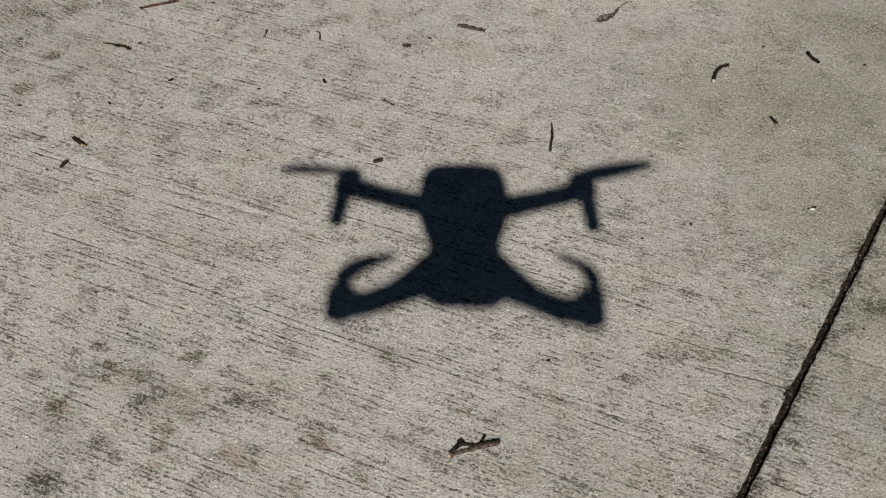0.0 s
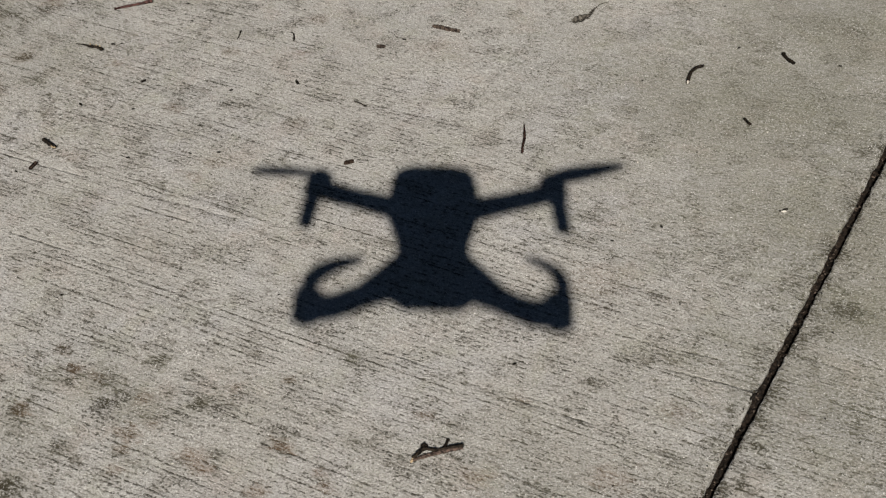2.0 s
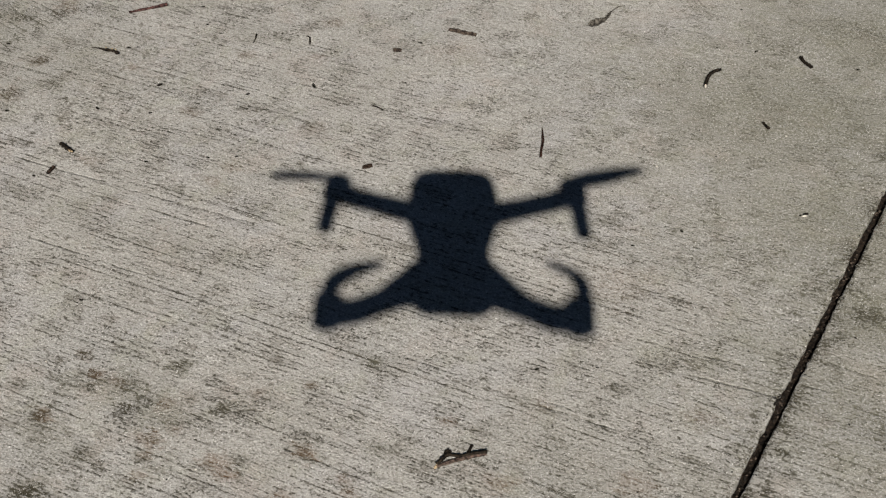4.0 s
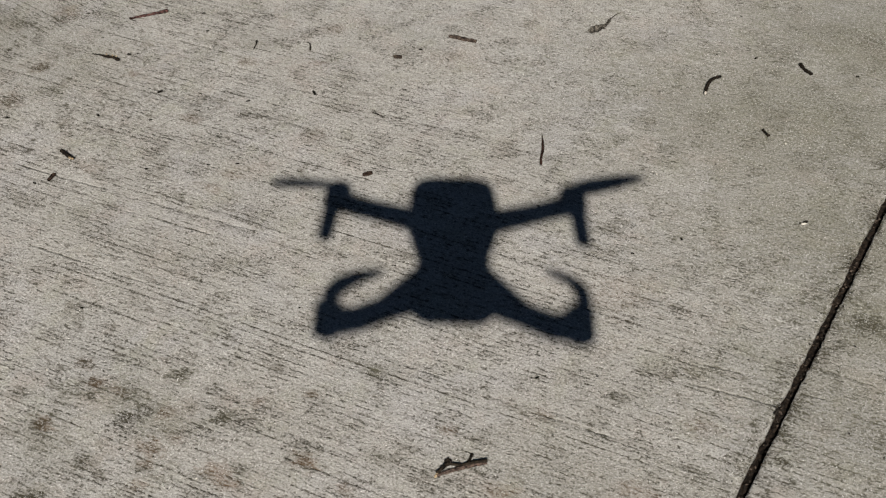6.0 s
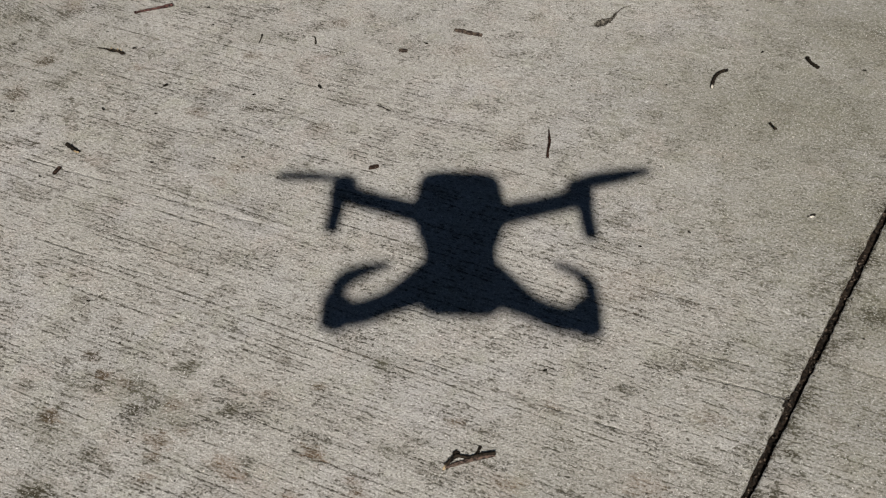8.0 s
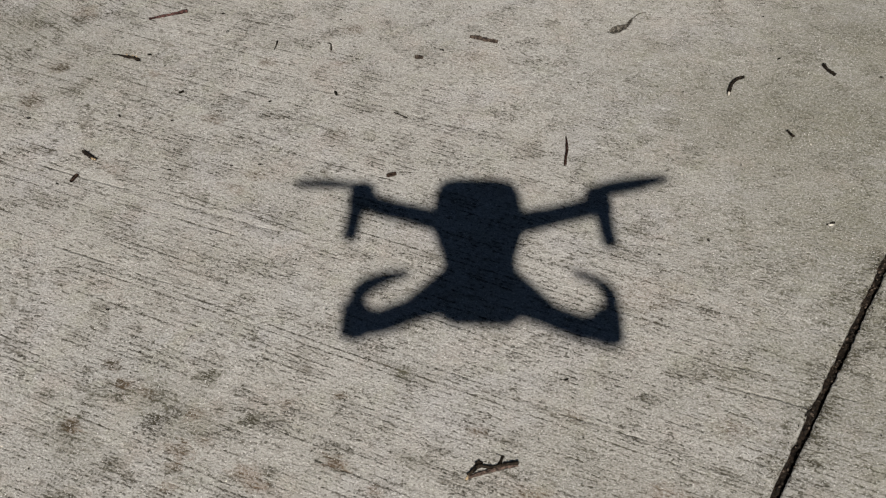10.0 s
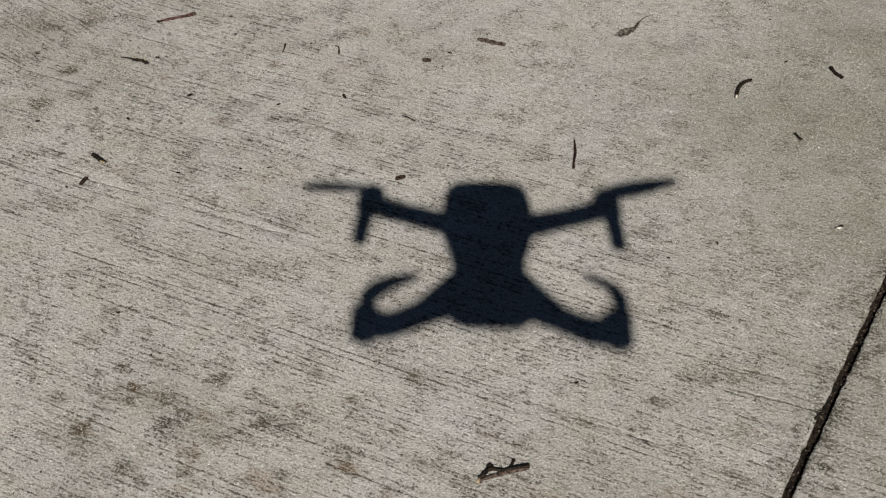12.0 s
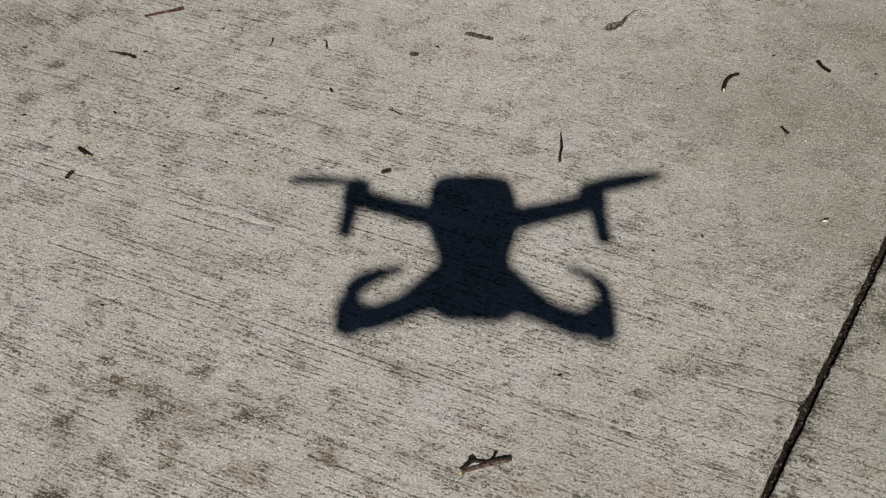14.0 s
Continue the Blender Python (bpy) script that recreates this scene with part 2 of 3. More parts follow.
# ---------------------------------------------------------------- mesh helpers
def mesh_object(name, bm, material, parent=None, smooth=True):
    me = bpy.data.meshes.new(name)
    bm.normal_update()
    bm.to_mesh(me)
    bm.free()
    me.materials.append(material)
    if smooth:
        me.polygons.foreach_set("use_smooth", [True] * len(me.polygons))
    ob = new(name, me)
    if parent is not None:
        ob.parent = parent
    return ob


def part(name, bm, material, parent, label="", smooth=True):
    ob = mesh_object(name, bm, material, parent, smooth)
    return tagged(ob, label) if label else ob


def value_noise(u, v, seed):
    """Smooth value noise on two arrays, -1 to 1, one cell a unit."""
    rng = np.random.default_rng(seed)
    table = rng.uniform(-1, 1, (256, 256))
    iu, iv = np.floor(u).astype(int), np.floor(v).astype(int)
    fu, fv = u - iu, v - iv
    fu, fv = fu * fu * (3 - 2 * fu), fv * fv * (3 - 2 * fv)
    a, b = table[iu % 256, iv % 256], table[(iu + 1) % 256, iv % 256]
    c, d = table[iu % 256, (iv + 1) % 256], table[(iu + 1) % 256, (iv + 1) % 256]
    return (a * (1 - fu) + b * fu) * (1 - fv) + (c * (1 - fu) + d * fu) * fv


def fractal(u, v, seed, octaves=4):
    return sum(value_noise(u * 2 ** k, v * 2 ** k, seed + k) * 0.5 ** k for k in range(octaves))


# ---------------------------------------------------------------- ground and pavement
CP, SP = math.cos(JOINT_ANGLE), math.sin(JOINT_ANGLE)


def to_plan(p, q):
    """From metres along the joint and across it to the plan's x and y."""
    return p * CP + q * SP, p * SP - q * CP


JOINT_Q = -0.0855
HALF_GAP = 0.0030

# stained spots: x, y, reach, strength
DARK_TOP = [(-0.342, 0.931, 0.0072, 0.70), (-0.358, 0.881, 0.0100, 0.60), (-0.330, 0.895, 0.0081, 0.45), (-0.278, 0.839, 0.0072, 0.35), (-0.225, 0.829, 0.0043, 0.35),
        (-0.155, 0.844, 0.0048, 0.40), (-0.153, 0.999, 0.0107, 0.45), (-0.185, 0.872, 0.0049, 0.30), (-0.180, 0.796, 0.0042, 0.35), (-0.375, 0.953, 0.0073, 0.50),
        (-0.194, 0.709, 0.0052, 0.35), (-0.250, 0.735, 0.0053, 0.30), (-0.237, 0.571, 0.0058, 0.95), (-0.227, 0.553, 0.0050, 0.60), (-0.206, 0.542, 0.0076, 0.55),
        (-0.200, 0.543, 0.0060, 0.50), (-0.203, 0.522, 0.0067, 0.90), (-0.190, 0.523, 0.0067, 0.60), (-0.171, 0.556, 0.0065, 0.80), (-0.148, 0.542, 0.0053, 0.70),
        (-0.117, 0.530, 0.0033, 0.50)]
DARK_LOW = [(-0.160, 0.526, 0.0037, 0.60), (-0.140, 0.517, 0.0051, 0.60), (-0.257, 0.520, 0.0074, 0.70), (-0.277, 0.547, 0.0053, 0.60), (-0.223, 0.488, 0.0057, 0.70),
        (-0.183, 0.481, 0.0046, 0.70), (-0.251, 0.458, 0.0105, 0.95), (-0.223, 0.462, 0.0049, 0.40), (-0.188, 0.619, 0.0036, 0.30), (-0.267, 0.650, 0.0037, 0.45),
        (-0.124, 0.477, 0.0049, 0.50), (-0.145, 0.472, 0.0042, 0.40), (-0.083, 0.480, 0.0053, 0.50), (-0.037, 0.479, 0.0049, 0.40), (-0.019, 0.496, 0.0032, 0.30),
        (-0.041, 0.551, 0.0049, 0.40), (-0.082, 0.534, 0.0034, 0.50), (0.032, 0.532, 0.0030, 0.40), (-0.182, 0.496, 0.0043, 0.50), (-0.228, 0.542, 0.0038, 0.50),
        (-0.124, 0.545, 0.0038, 0.45), (0.117, 0.519, 0.0044, 0.45)]
DARK_EDGE = [(0.156, 0.537, 0.0052, 0.35), (0.196, 0.611, 0.0039, 0.30), (0.228, 0.535, 0.0088, 0.40), (0.292, 0.574, 0.0113, 0.70), (0.271, 0.555, 0.0067, 0.65),
        (0.259, 0.531, 0.0058, 0.55), (0.241, 0.514, 0.0032, 0.50), (0.209, 0.463, 0.0058, 0.85), (0.210, 0.445, 0.0060, 0.60), (0.193, 0.434, 0.0053, 0.60),
        (0.158, 0.455, 0.0061, 0.35), (0.247, 0.579, 0.0068, 0.35), (0.282, 0.909, 0.0088, 0.30), (0.392, 0.908, 0.0127, 0.40), (0.355, 0.740, 0.0095, 0.45),
        (-0.082, 0.971, 0.0078, 0.35), (-0.159, 0.925, 0.0061, 0.35), (-0.198, 0.844, 0.0067, 0.25), (0.264, 0.599, 0.0077, 0.40), (0.243, 0.487, 0.0049, 0.30)]
DARK_FAR = [(-0.376, 1.002, 0.0098, 0.55), (-0.343, 1.009, 0.0087, 0.50), (-0.354, 0.971, 0.0074, 0.45), (-0.285, 0.994, 0.0064, 0.40), (-0.134, 0.953, 0.0072, 0.40),
            (-0.104, 0.969, 0.0063, 0.35), (-0.053, 0.979, 0.0084, 0.35), (-0.021, 0.972, 0.0073, 0.30), (-0.222, 0.915, 0.0061, 0.35), (-0.242, 0.882, 0.0069, 0.35),
            (-0.328, 0.809, 0.0066, 0.45), (-0.327, 0.848, 0.0068, 0.40), (-0.259, 0.811, 0.0057, 0.35), (-0.130, 0.890, 0.0060, 0.30), (-0.297, 0.770, 0.0055, 0.35)]
ALGAE = [(-0.240, 0.545, 0.0120, 0.40), (-0.203, 0.538, 0.0190, 0.55), (-0.170, 0.555, 0.0084, 0.70), (-0.330, 0.895, 0.0126, 0.50), (-0.252, 0.960, 0.0084, 0.50),
        (-0.196, 0.742, 0.0062, 0.40), (-0.041, 0.551, 0.0053, 0.80), (0.074, 0.486, 0.0141, 0.30), (0.084, 0.470, 0.0104, 0.35), (-0.037, 0.479, 0.0077, 0.40),
        (0.323, 0.774, 0.0266, 0.55), (0.299, 0.809, 0.0183, 0.50), (0.392, 0.908, 0.0244, 0.70), (0.229, 0.749, 0.0306, 0.30), (0.277, 0.650, 0.0483, 0.45),
        (0.262, 0.834, 0.0511, 0.40), (0.292, 0.574, 0.0227, 0.70), (0.163, 0.442, 0.0235, 0.40), (0.232, 0.553, 0.0223, 0.45), (-0.252, 0.505, 0.0217, 0.35), (-0.176, 0.515, 0.0160, 0.50),
        (-0.155, 0.955, 0.0156, 0.30), (0.073, 0.451, 0.0204, 0.25)]
# wide darker greenish areas, strongest on the right side
GREENISH_WIDE = [(-0.33, 0.93, 0.10, 0.30), (0.31, 0.80, 0.15, 0.92), (0.39, 0.90, 0.12, 0.90), (0.31, 0.66, 0.12, 0.90), (0.305, 0.57, 0.07, 0.95), (0.26, 0.50, 0.09, 0.70), (0.27, 0.44, 0.06, 0.50), (0.08, 0.46, 0.06, 0.30), (-0.40, 0.99, 0.07, 0.50), (-0.25, 0.70, 0.09, 0.12)]
RUST = [(-0.237, 0.571, 0.0050, 0.60), (-0.227, 0.553, 0.0053, 0.90), (-0.256, 0.520, 0.0067, 0.70), (-0.210, 0.544, 0.0053, 0.40), (-0.181, 0.495, 0.0079, 0.60),
        (-0.182, 0.483, 0.0043, 0.60), (-0.186, 0.467, 0.0056, 0.40), (-0.137, 0.474, 0.0085, 0.60), (-0.130, 0.465, 0.0063, 0.60), (-0.083, 0.480, 0.0060, 0.85),
        (-0.082, 0.534, 0.0034, 0.50), (-0.060, 0.458, 0.0048, 0.50), (-0.055, 0.447, 0.0061, 0.45), (0.008, 0.499, 0.0050, 0.35), (0.037, 0.448, 0.0082, 0.45),
        (0.068, 0.510, 0.0051, 0.30), (0.117, 0.445, 0.0122, 0.40), (-0.117, 0.530, 0.0037, 0.60), (-0.097, 0.446, 0.0068, 0.50), (-0.342, 0.931, 0.0072, 0.50),
        (-0.258, 0.915, 0.0056, 0.40), (-0.159, 0.925, 0.0071, 0.35), (-0.082, 0.971, 0.0084, 0.35), (-0.094, 0.917, 0.0045, 0.50)]
RUST_FAINT = [(-0.198, 0.844, 0.0077, 0.40), (-0.168, 0.747, 0.0072, 0.30), (-0.090, 0.812, 0.0103, 0.20), (0.128, 0.613, 0.0237, 0.22), (0.038, 0.908, 0.0249, 0.15),
        (-0.335, 1.022, 0.0110, 0.40), (-0.358, 0.881, 0.0100, 0.40), (-0.272, 0.783, 0.0093, 0.30), (-0.177, 0.524, 0.0059, 0.45), (-0.157, 0.767, 0.0091, 0.25),
        (-0.027, 0.684, 0.0169, 0.10), (0.164, 0.492, 0.0106, 0.25), (-0.166, 0.500, 0.0051, 0.30)]


def stain_field(x, y, spots, seed):
    field = np.zeros_like(x)
    c, k = math.cos(BROOM), math.sin(BROOM)
    ragged = 1 + 0.45 * fractal((x * c + y * k) * 190, (y * c - x * k) * 330, seed, 2)
    for sx, sy, reach, strength in spots:
        along, across = (x - sx) * c + (y - sy) * k, (y - sy) * c - (x - sx) * k
        d = np.hypot(along / 1.25, across) / reach * ragged
        shape = np.exp(-1.6 * d * d) if reach > 0.03 else np.clip(1.6 - 1.4 * d, 0, 1)
        field = np.maximum(field, strength * shape)
    return np.clip(field, 0, 1)


def slab(ps, qs, parent, edge_q):
    """A cast slab: a broomed top sheet with a worn edge at the joint, and its sides."""
    P, Q = np.meshgrid(ps, qs, indexing="ij")
    ragged = (0.0006 if edge_q < JOINT_Q else 0.0003) * fractal(P * 90, P * 0 + (7 if edge_q < JOINT_Q else 90), 31, 4)
    if edge_q < JOINT_Q:
        near = np.exp(-((P - 0.5415) / 0.0032) ** 2)
        ragged = ragged - 0.0015 * near
    ragged = ragged + 0.0005 * np.clip(0.5 + value_noise(P * 35, P * 0, 44), 0, 1) * fractal(P * 310, P * 0 + (3 if edge_q < JOINT_Q else 40), 37, 2)
    weight = np.clip(1 - np.abs(Q - edge_q) / 0.03, 0, 1)
    Q = Q + ragged * weight
    X, Y = P * CP + Q * SP, P * SP - Q * CP
    turn = BROOM + 0.03 * fractal(X * 3, Y * 3, 5, 2)
    along, across = X * np.cos(turn) + Y * np.sin(turn), -X * np.sin(turn) + Y * np.cos(turn)
    Z = 0.00010 * value_noise(along * 14, across * 240, 11) + 0.00008 * value_noise(along * 60, across * 420, 12)
    Z += 0.0006 * fractal(X * 12, Y * 12, 13, 3) + 0.00018 * fractal(X * 300, Y * 300, 14, 2)
    rim = np.abs(Q - edge_q)
    Z -= 0.0010 * np.exp(-(rim / 0.0011) ** 1.5)
    verts = np.stack([X, Y, Z], -1).reshape(-1, 3)
    a, b = len(ps), len(qs)
    idx = np.arange(a * b).reshape(a, b)
    quads = np.stack([idx[:-1, :-1], idx[1:, :-1], idx[1:, 1:], idx[:-1, 1:]], -1).reshape(-1, 4)
    # sides go down from the outline
    loop = np.concatenate([idx[:, 0], idx[-1, 1:], idx[-2::-1, -1], idx[0, -2:0:-1]])
    low = verts[loop].copy()
    low[:, 2] = -0.1
    base = len(verts)
    ring = np.arange(len(loop))
    after = (ring + 1) % len(loop)
    sides = np.stack([loop[ring], base + ring, base + after, loop[after]], -1)
    me = bpy.data.meshes.new("slab")
    me.from_pydata(np.concatenate([verts, low]).tolist(), [], np.concatenate([quads, sides]).tolist())
    me.polygons.foreach_set("use_smooth", np.repeat([True, False], [len(quads), len(sides)]))
    if me.polygons[0].normal.z < 0:
        me.flip_normals()
    xs, ys = verts[:, 0], verts[:, 1]
    color = np.ones((len(me.vertices), 4), dtype=np.float32)
    color[:, :3] = 0
    color[:base, 0] = stain_field(xs, ys, DARK_TOP + DARK_FAR + DARK_LOW + DARK_EDGE, 51)
    gap = np.abs((xs * SP - ys * CP) - JOINT_Q)
    color[:base, 0] = np.maximum(color[:base, 0], 0.9 * np.clip(1 - gap / 0.020, 0, 1) * np.clip((0.30 if edge_q < JOINT_Q else 0.50) + 1.3 * fractal(xs * 70, ys * 70, 61, 3), 0, 1))
    halo = [(x, y, reach * 1.7, strength * 0.45) for x, y, reach, strength in DARK_LOW + DARK_EDGE]
    color[:base, 1] = stain_field(xs, ys, ALGAE + GREENISH_WIDE + halo, 52)
    color[:base, 2] = stain_field(xs, ys, RUST + RUST_FAINT, 53)
    layer = me.color_attributes.new("stain", "FLOAT_COLOR", "POINT")
    layer.data.foreach_set("color", color.ravel())
    me.materials.append(CONCRETE)
    ob = new("slab", me)
    ob.parent = parent
    return ob


def ground_sheet():
    bm = bmesh.new()
    bmesh.ops.create_grid(bm, x_segments=60, y_segments=60, size=0.5)
    for v in bm.verts:
        x, y = v.co.x * 2, v.co.y * 2
        v.co = (300 * x * abs(x) ** 1.5, 300 * y * abs(y) ** 1.5, 0)
        r = math.hypot(v.co.x, v.co.y)
        v.co.z = -0.03 + 0.015 * min(r / 6, 1) * noise.noise((v.co.x * 0.6, v.co.y * 0.6, 3))
    ob = mesh_object("ground", bm, EARTH)
    return tagged(ob, "bare grassy earth around the pavement", "ground", kind="structure")


ground_sheet()
pavement = tagged(new("pavement"), "weathered broom-finished concrete slabs with a dirty joint", "pavement", kind="structure")
steps = np.arange(0.12, 1.16, 0.0014)
ps = np.concatenate([np.linspace(-1.6, 0.1, 40), steps, np.linspace(1.18, 2.9, 40)])
left_edge, right_edge = JOINT_Q - HALF_GAP, JOINT_Q + HALF_GAP
edge = np.array([0.012, 0.009, 0.0065, 0.0045, 0.003, 0.002, 0.0012, 0.0006, 0.0])
qs = np.concatenate([np.linspace(-2.6, -1.02, 40), np.arange(-1.0, left_edge - 0.014, 0.0028), left_edge - edge])
tagged(slab(ps, qs, pavement, left_edge), "grey-beige broomed slab with moss, algae and rust stains")
ps = np.concatenate([np.linspace(-1.6, 0.18, 40), np.arange(0.2, 0.95, 0.0016), np.linspace(0.97, 2.9, 40)])
qs = np.concatenate([right_edge + edge[::-1], np.arange(right_edge + 0.015, 0.2, 0.004), np.linspace(0.22, 2.4, 40)])
tagged(slab(ps, qs, pavement, right_edge), "grey broomed slab beyond the joint")


def joint_filler(parent):
    bm = bmesh.new()
    rows = []
    for i in range(2250):
        p = -1.6 + i * 0.002
        row = []
        for k in range(7):
            q = JOINT_Q + (k - 3) / 3 * 0.0048
            z = -0.0048 + 0.0018 * noise.noise((p * 330, k * 1.7, 1)) + 0.0012 * noise.noise((p * 60, k * 0.4, 4))
            z += 0.0018 * math.exp(-((p - 0.5415) / 0.006) ** 2)
            row.append(bm.verts.new((*to_plan(p, q), z)))
        rows.append(row)
    for a, b in zip(rows, rows[1:]):
        for k in range(6):
            bm.faces.new((a[k], b[k], b[k + 1], a[k + 1]))
    bmesh.ops.recalc_face_normals(bm, faces=bm.faces)
    return part("joint_dirt", bm, SOIL, parent, "dark damp dirt packed in the joint")


joint_filler(pavement)


def scatter(name, material, places, label, category):
    """Many tiny angular grains in one mesh: (x, y, z, size)."""
    rng = random.Random(17)
    verts, faces = [], []
    shape = ((1, 0, 0), (-1, 0, 0), (0, 1, 0), (0, -1, 0), (0, 0, 1), (0, 0, -1))
    sides = ((0, 2, 4), (2, 1, 4), (1, 3, 4), (3, 0, 4), (2, 0, 5), (1, 2, 5), (3, 1, 5), (0, 3, 5))
    for x, y, z, size in places:
        turn = Euler((rng.uniform(-0.4, 0.4), rng.uniform(-0.4, 0.4), rng.uniform(0, 6.3))).to_matrix()
        stretch = (rng.uniform(0.7, 1.5), rng.uniform(0.5, 1.0), rng.uniform(0.35, 0.7))
        base = len(verts)
        for corner in shape:
            v = turn @ Vector([c * s * size * rng.uniform(0.7, 1.2) for c, s in zip(corner, stretch)])
            verts.append((x + v.x, y + v.y, z + v.z))
        faces += [tuple(base + k for k in f) for f in sides]
    me = bpy.data.meshes.new(name)
    me.from_pydata(verts, [], faces)
    me.materials.append(material)
    return tagged(new(name, me), label, category, kind="stuff")


rng = random.Random(5)
crumbs = []
for _ in range(900):
    p, q = rng.uniform(0.0, 1.0), JOINT_Q + rng.gauss(0, 0.0022)
    crumbs.append((*to_plan(p, q), -0.0032 + rng.uniform(-0.0006, 0.0012), rng.uniform(0.0004, 0.0013)))
for _ in range(420):
    p, side = rng.uniform(0.3, 0.85), rng.choice((-1, 1))
    crumbs.append((*to_plan(p, JOINT_Q + side * (0.0030 + abs(rng.gauss(0, 0.0022)))), 0.0002, rng.uniform(0.0003, 0.0009)))
for _ in range(22):
    p, q = rng.gauss(0.5415, 0.0025), JOINT_Q - 0.0030 + rng.gauss(0, 0.0012)
    crumbs.append((*to_plan(p, q), 0.0, rng.uniform(0.0005, 0.0014)))
scatter("dirt_crumbs", SOIL_CRUMBS, crumbs, "dark brown dirt crumbs lying in the joint", "dirt")
grit = []
for _ in range(1500):
    p, q = rng.uniform(0.2, 1.1), rng.uniform(-0.95, 0.05)
    if abs(q - JOINT_Q) > 0.006:
        size = 0.0003 + 0.0006 * rng.random() ** 3
        grit.append((*to_plan(p, q), 0.0004 + size * 0.3, size))
scatter("grit", GRIT, grit, "loose dark and pale sand grains on the concrete", "grit")


# ---------------------------------------------------------------- twigs, chips and leaves on the concrete
def tube(points, radii, seed, rings=7, sides=14, rough=0.14, lift=0.0):
    """A bark tube along a few plan points that lies on the ground."""
    bm = bmesh.new()
    pts = [Vector((x, y, lift + r * 0.92)) for (x, y), r in zip(points, radii)]
    line, size = [], []
    for i in range(len(pts) - 1):
        before, after = pts[max(i - 1, 0)], pts[min(i + 2, len(pts) - 1)]
        for k in range(rings):
            t = k / rings
            a, b = pts[i], pts[i + 1]
            m0, m1 = (b - before) / 2, (after - a) / 2
            line.append((2 * t**3 - 3 * t * t + 1) * a + (t**3 - 2 * t * t + t) * m0 + (3 * t * t - 2 * t**3) * b + (t**3 - t * t) * m1)
            size.append(radii[i] * (1 - t) + radii[i + 1] * t)
    line.append(pts[-1])
    size.append(radii[-1])
    loops = []
    for i, (c, r) in enumerate(zip(line, size)):
        way = (line[min(i + 1, len(line) - 1)] - line[max(i - 1, 0)]).normalized()
        side = way.cross(Vector((0, 0, 1))).normalized()
        up = side.cross(way)
        loop = []
        for k in range(sides):
            a = 2 * math.pi * k / sides
            w = r * (1 + rough * noise.noise((k * 0.8 + seed * 7, i * 0.5, seed)) + rough * noise.noise((k * 1.9, i * 0.3, seed + 5))
                     + 0.9 * rough * noise.noise((k * 2.7, i * 1.7, seed + 9)) + 1.2 * rough * noise.noise((seed * 3, i * 0.6, 2)))
            loop.append(bm.verts.new(c + (side * math.cos(a) + up * math.sin(a)) * w))
        loops.append(loop)
    for a, b in zip(loops, loops[1:]):
        for k in range(sides):
            bm.faces.new((a[k], a[(k + 1) % sides], b[(k + 1) % sides], b[k]))
    for loop, sign in ((loops[0], -1), (loops[-1], 1)):
        mid = bm.verts.new(sum((v.co for v in loop), Vector()) / sides)
        for k in range(sides):
            bm.faces.new((mid, loop[(k + 1) % sides], loop[k]))
    bmesh.ops.recalc_face_normals(bm, faces=bm.faces)
    return bm


def twig(points, radii, material, label, seed=1, rough=0.2, category="twig", name="twig"):
    return tagged(mesh_object(name, tube(points, radii, seed, rough=rough), material), label, category, group="twigs on the concrete")


def crumb(x, y, long, wide, turn, material, label, name="crumb", category="crumb", seed=1, high=0.6):
    """A small broken bit with facets and rough sides."""
    bm = bmesh.new()
    bmesh.ops.create_icosphere(bm, subdivisions=2, radius=1)
    c, s = math.cos(turn), math.sin(turn)
    for v in bm.verts:
        k = 1 + 0.28 * noise.noise(v.co * 1.4 + Vector((seed * 3.7, 0, 0)))
        a, b, h = v.co.x * long / 2 * k, v.co.y * wide / 2 * k, v.co.z * wide / 2 * high * k
        v.co = (x + a * c - b * s, y + a * s + b * c, h + wide / 2 * high * 0.75)
    return tagged(mesh_object(name, bm, material, smooth=False), label, category, group="bits on the concrete")


def bark_chip(x, y, long, wide, turn, material, label, seed=1):
    """A flat flake with a ragged outline."""
    bm = bmesh.new()
    rim = []
    for k in range(12):
        a = 2 * math.pi * k / 12
        u = max(min(1.3 * math.cos(a), 1), -1) * long / 2 * (1 + 0.25 * noise.noise((k * 1.7, seed * 2.3, 0)))
        w = max(min(1.3 * math.sin(a), 1), -1) * wide / 2 * (1 + 0.3 * noise.noise((k * 2.1, seed * 1.3, 9)))
        rim.append((x + u * math.cos(turn) - w * math.sin(turn), y + u * math.sin(turn) + w * math.cos(turn)))
    top = [bm.verts.new((a, b, 0.0016 + 0.0004 * noise.noise((a * 900, b * 900, 1)))) for a, b in rim]
    low = [bm.verts.new((a, b, 0.0001)) for a, b in rim]
    bm.faces.new(top)
    bm.faces.new(low[::-1])
    for k in range(12):
        bm.faces.new((low[k], low[(k + 1) % 12], top[(k + 1) % 12], top[k]))
    bmesh.ops.recalc_face_normals(bm, faces=bm.faces)
    return tagged(mesh_object("bark_chip", bm, material, smooth=False), label, "bark chip", group="bits on the concrete")


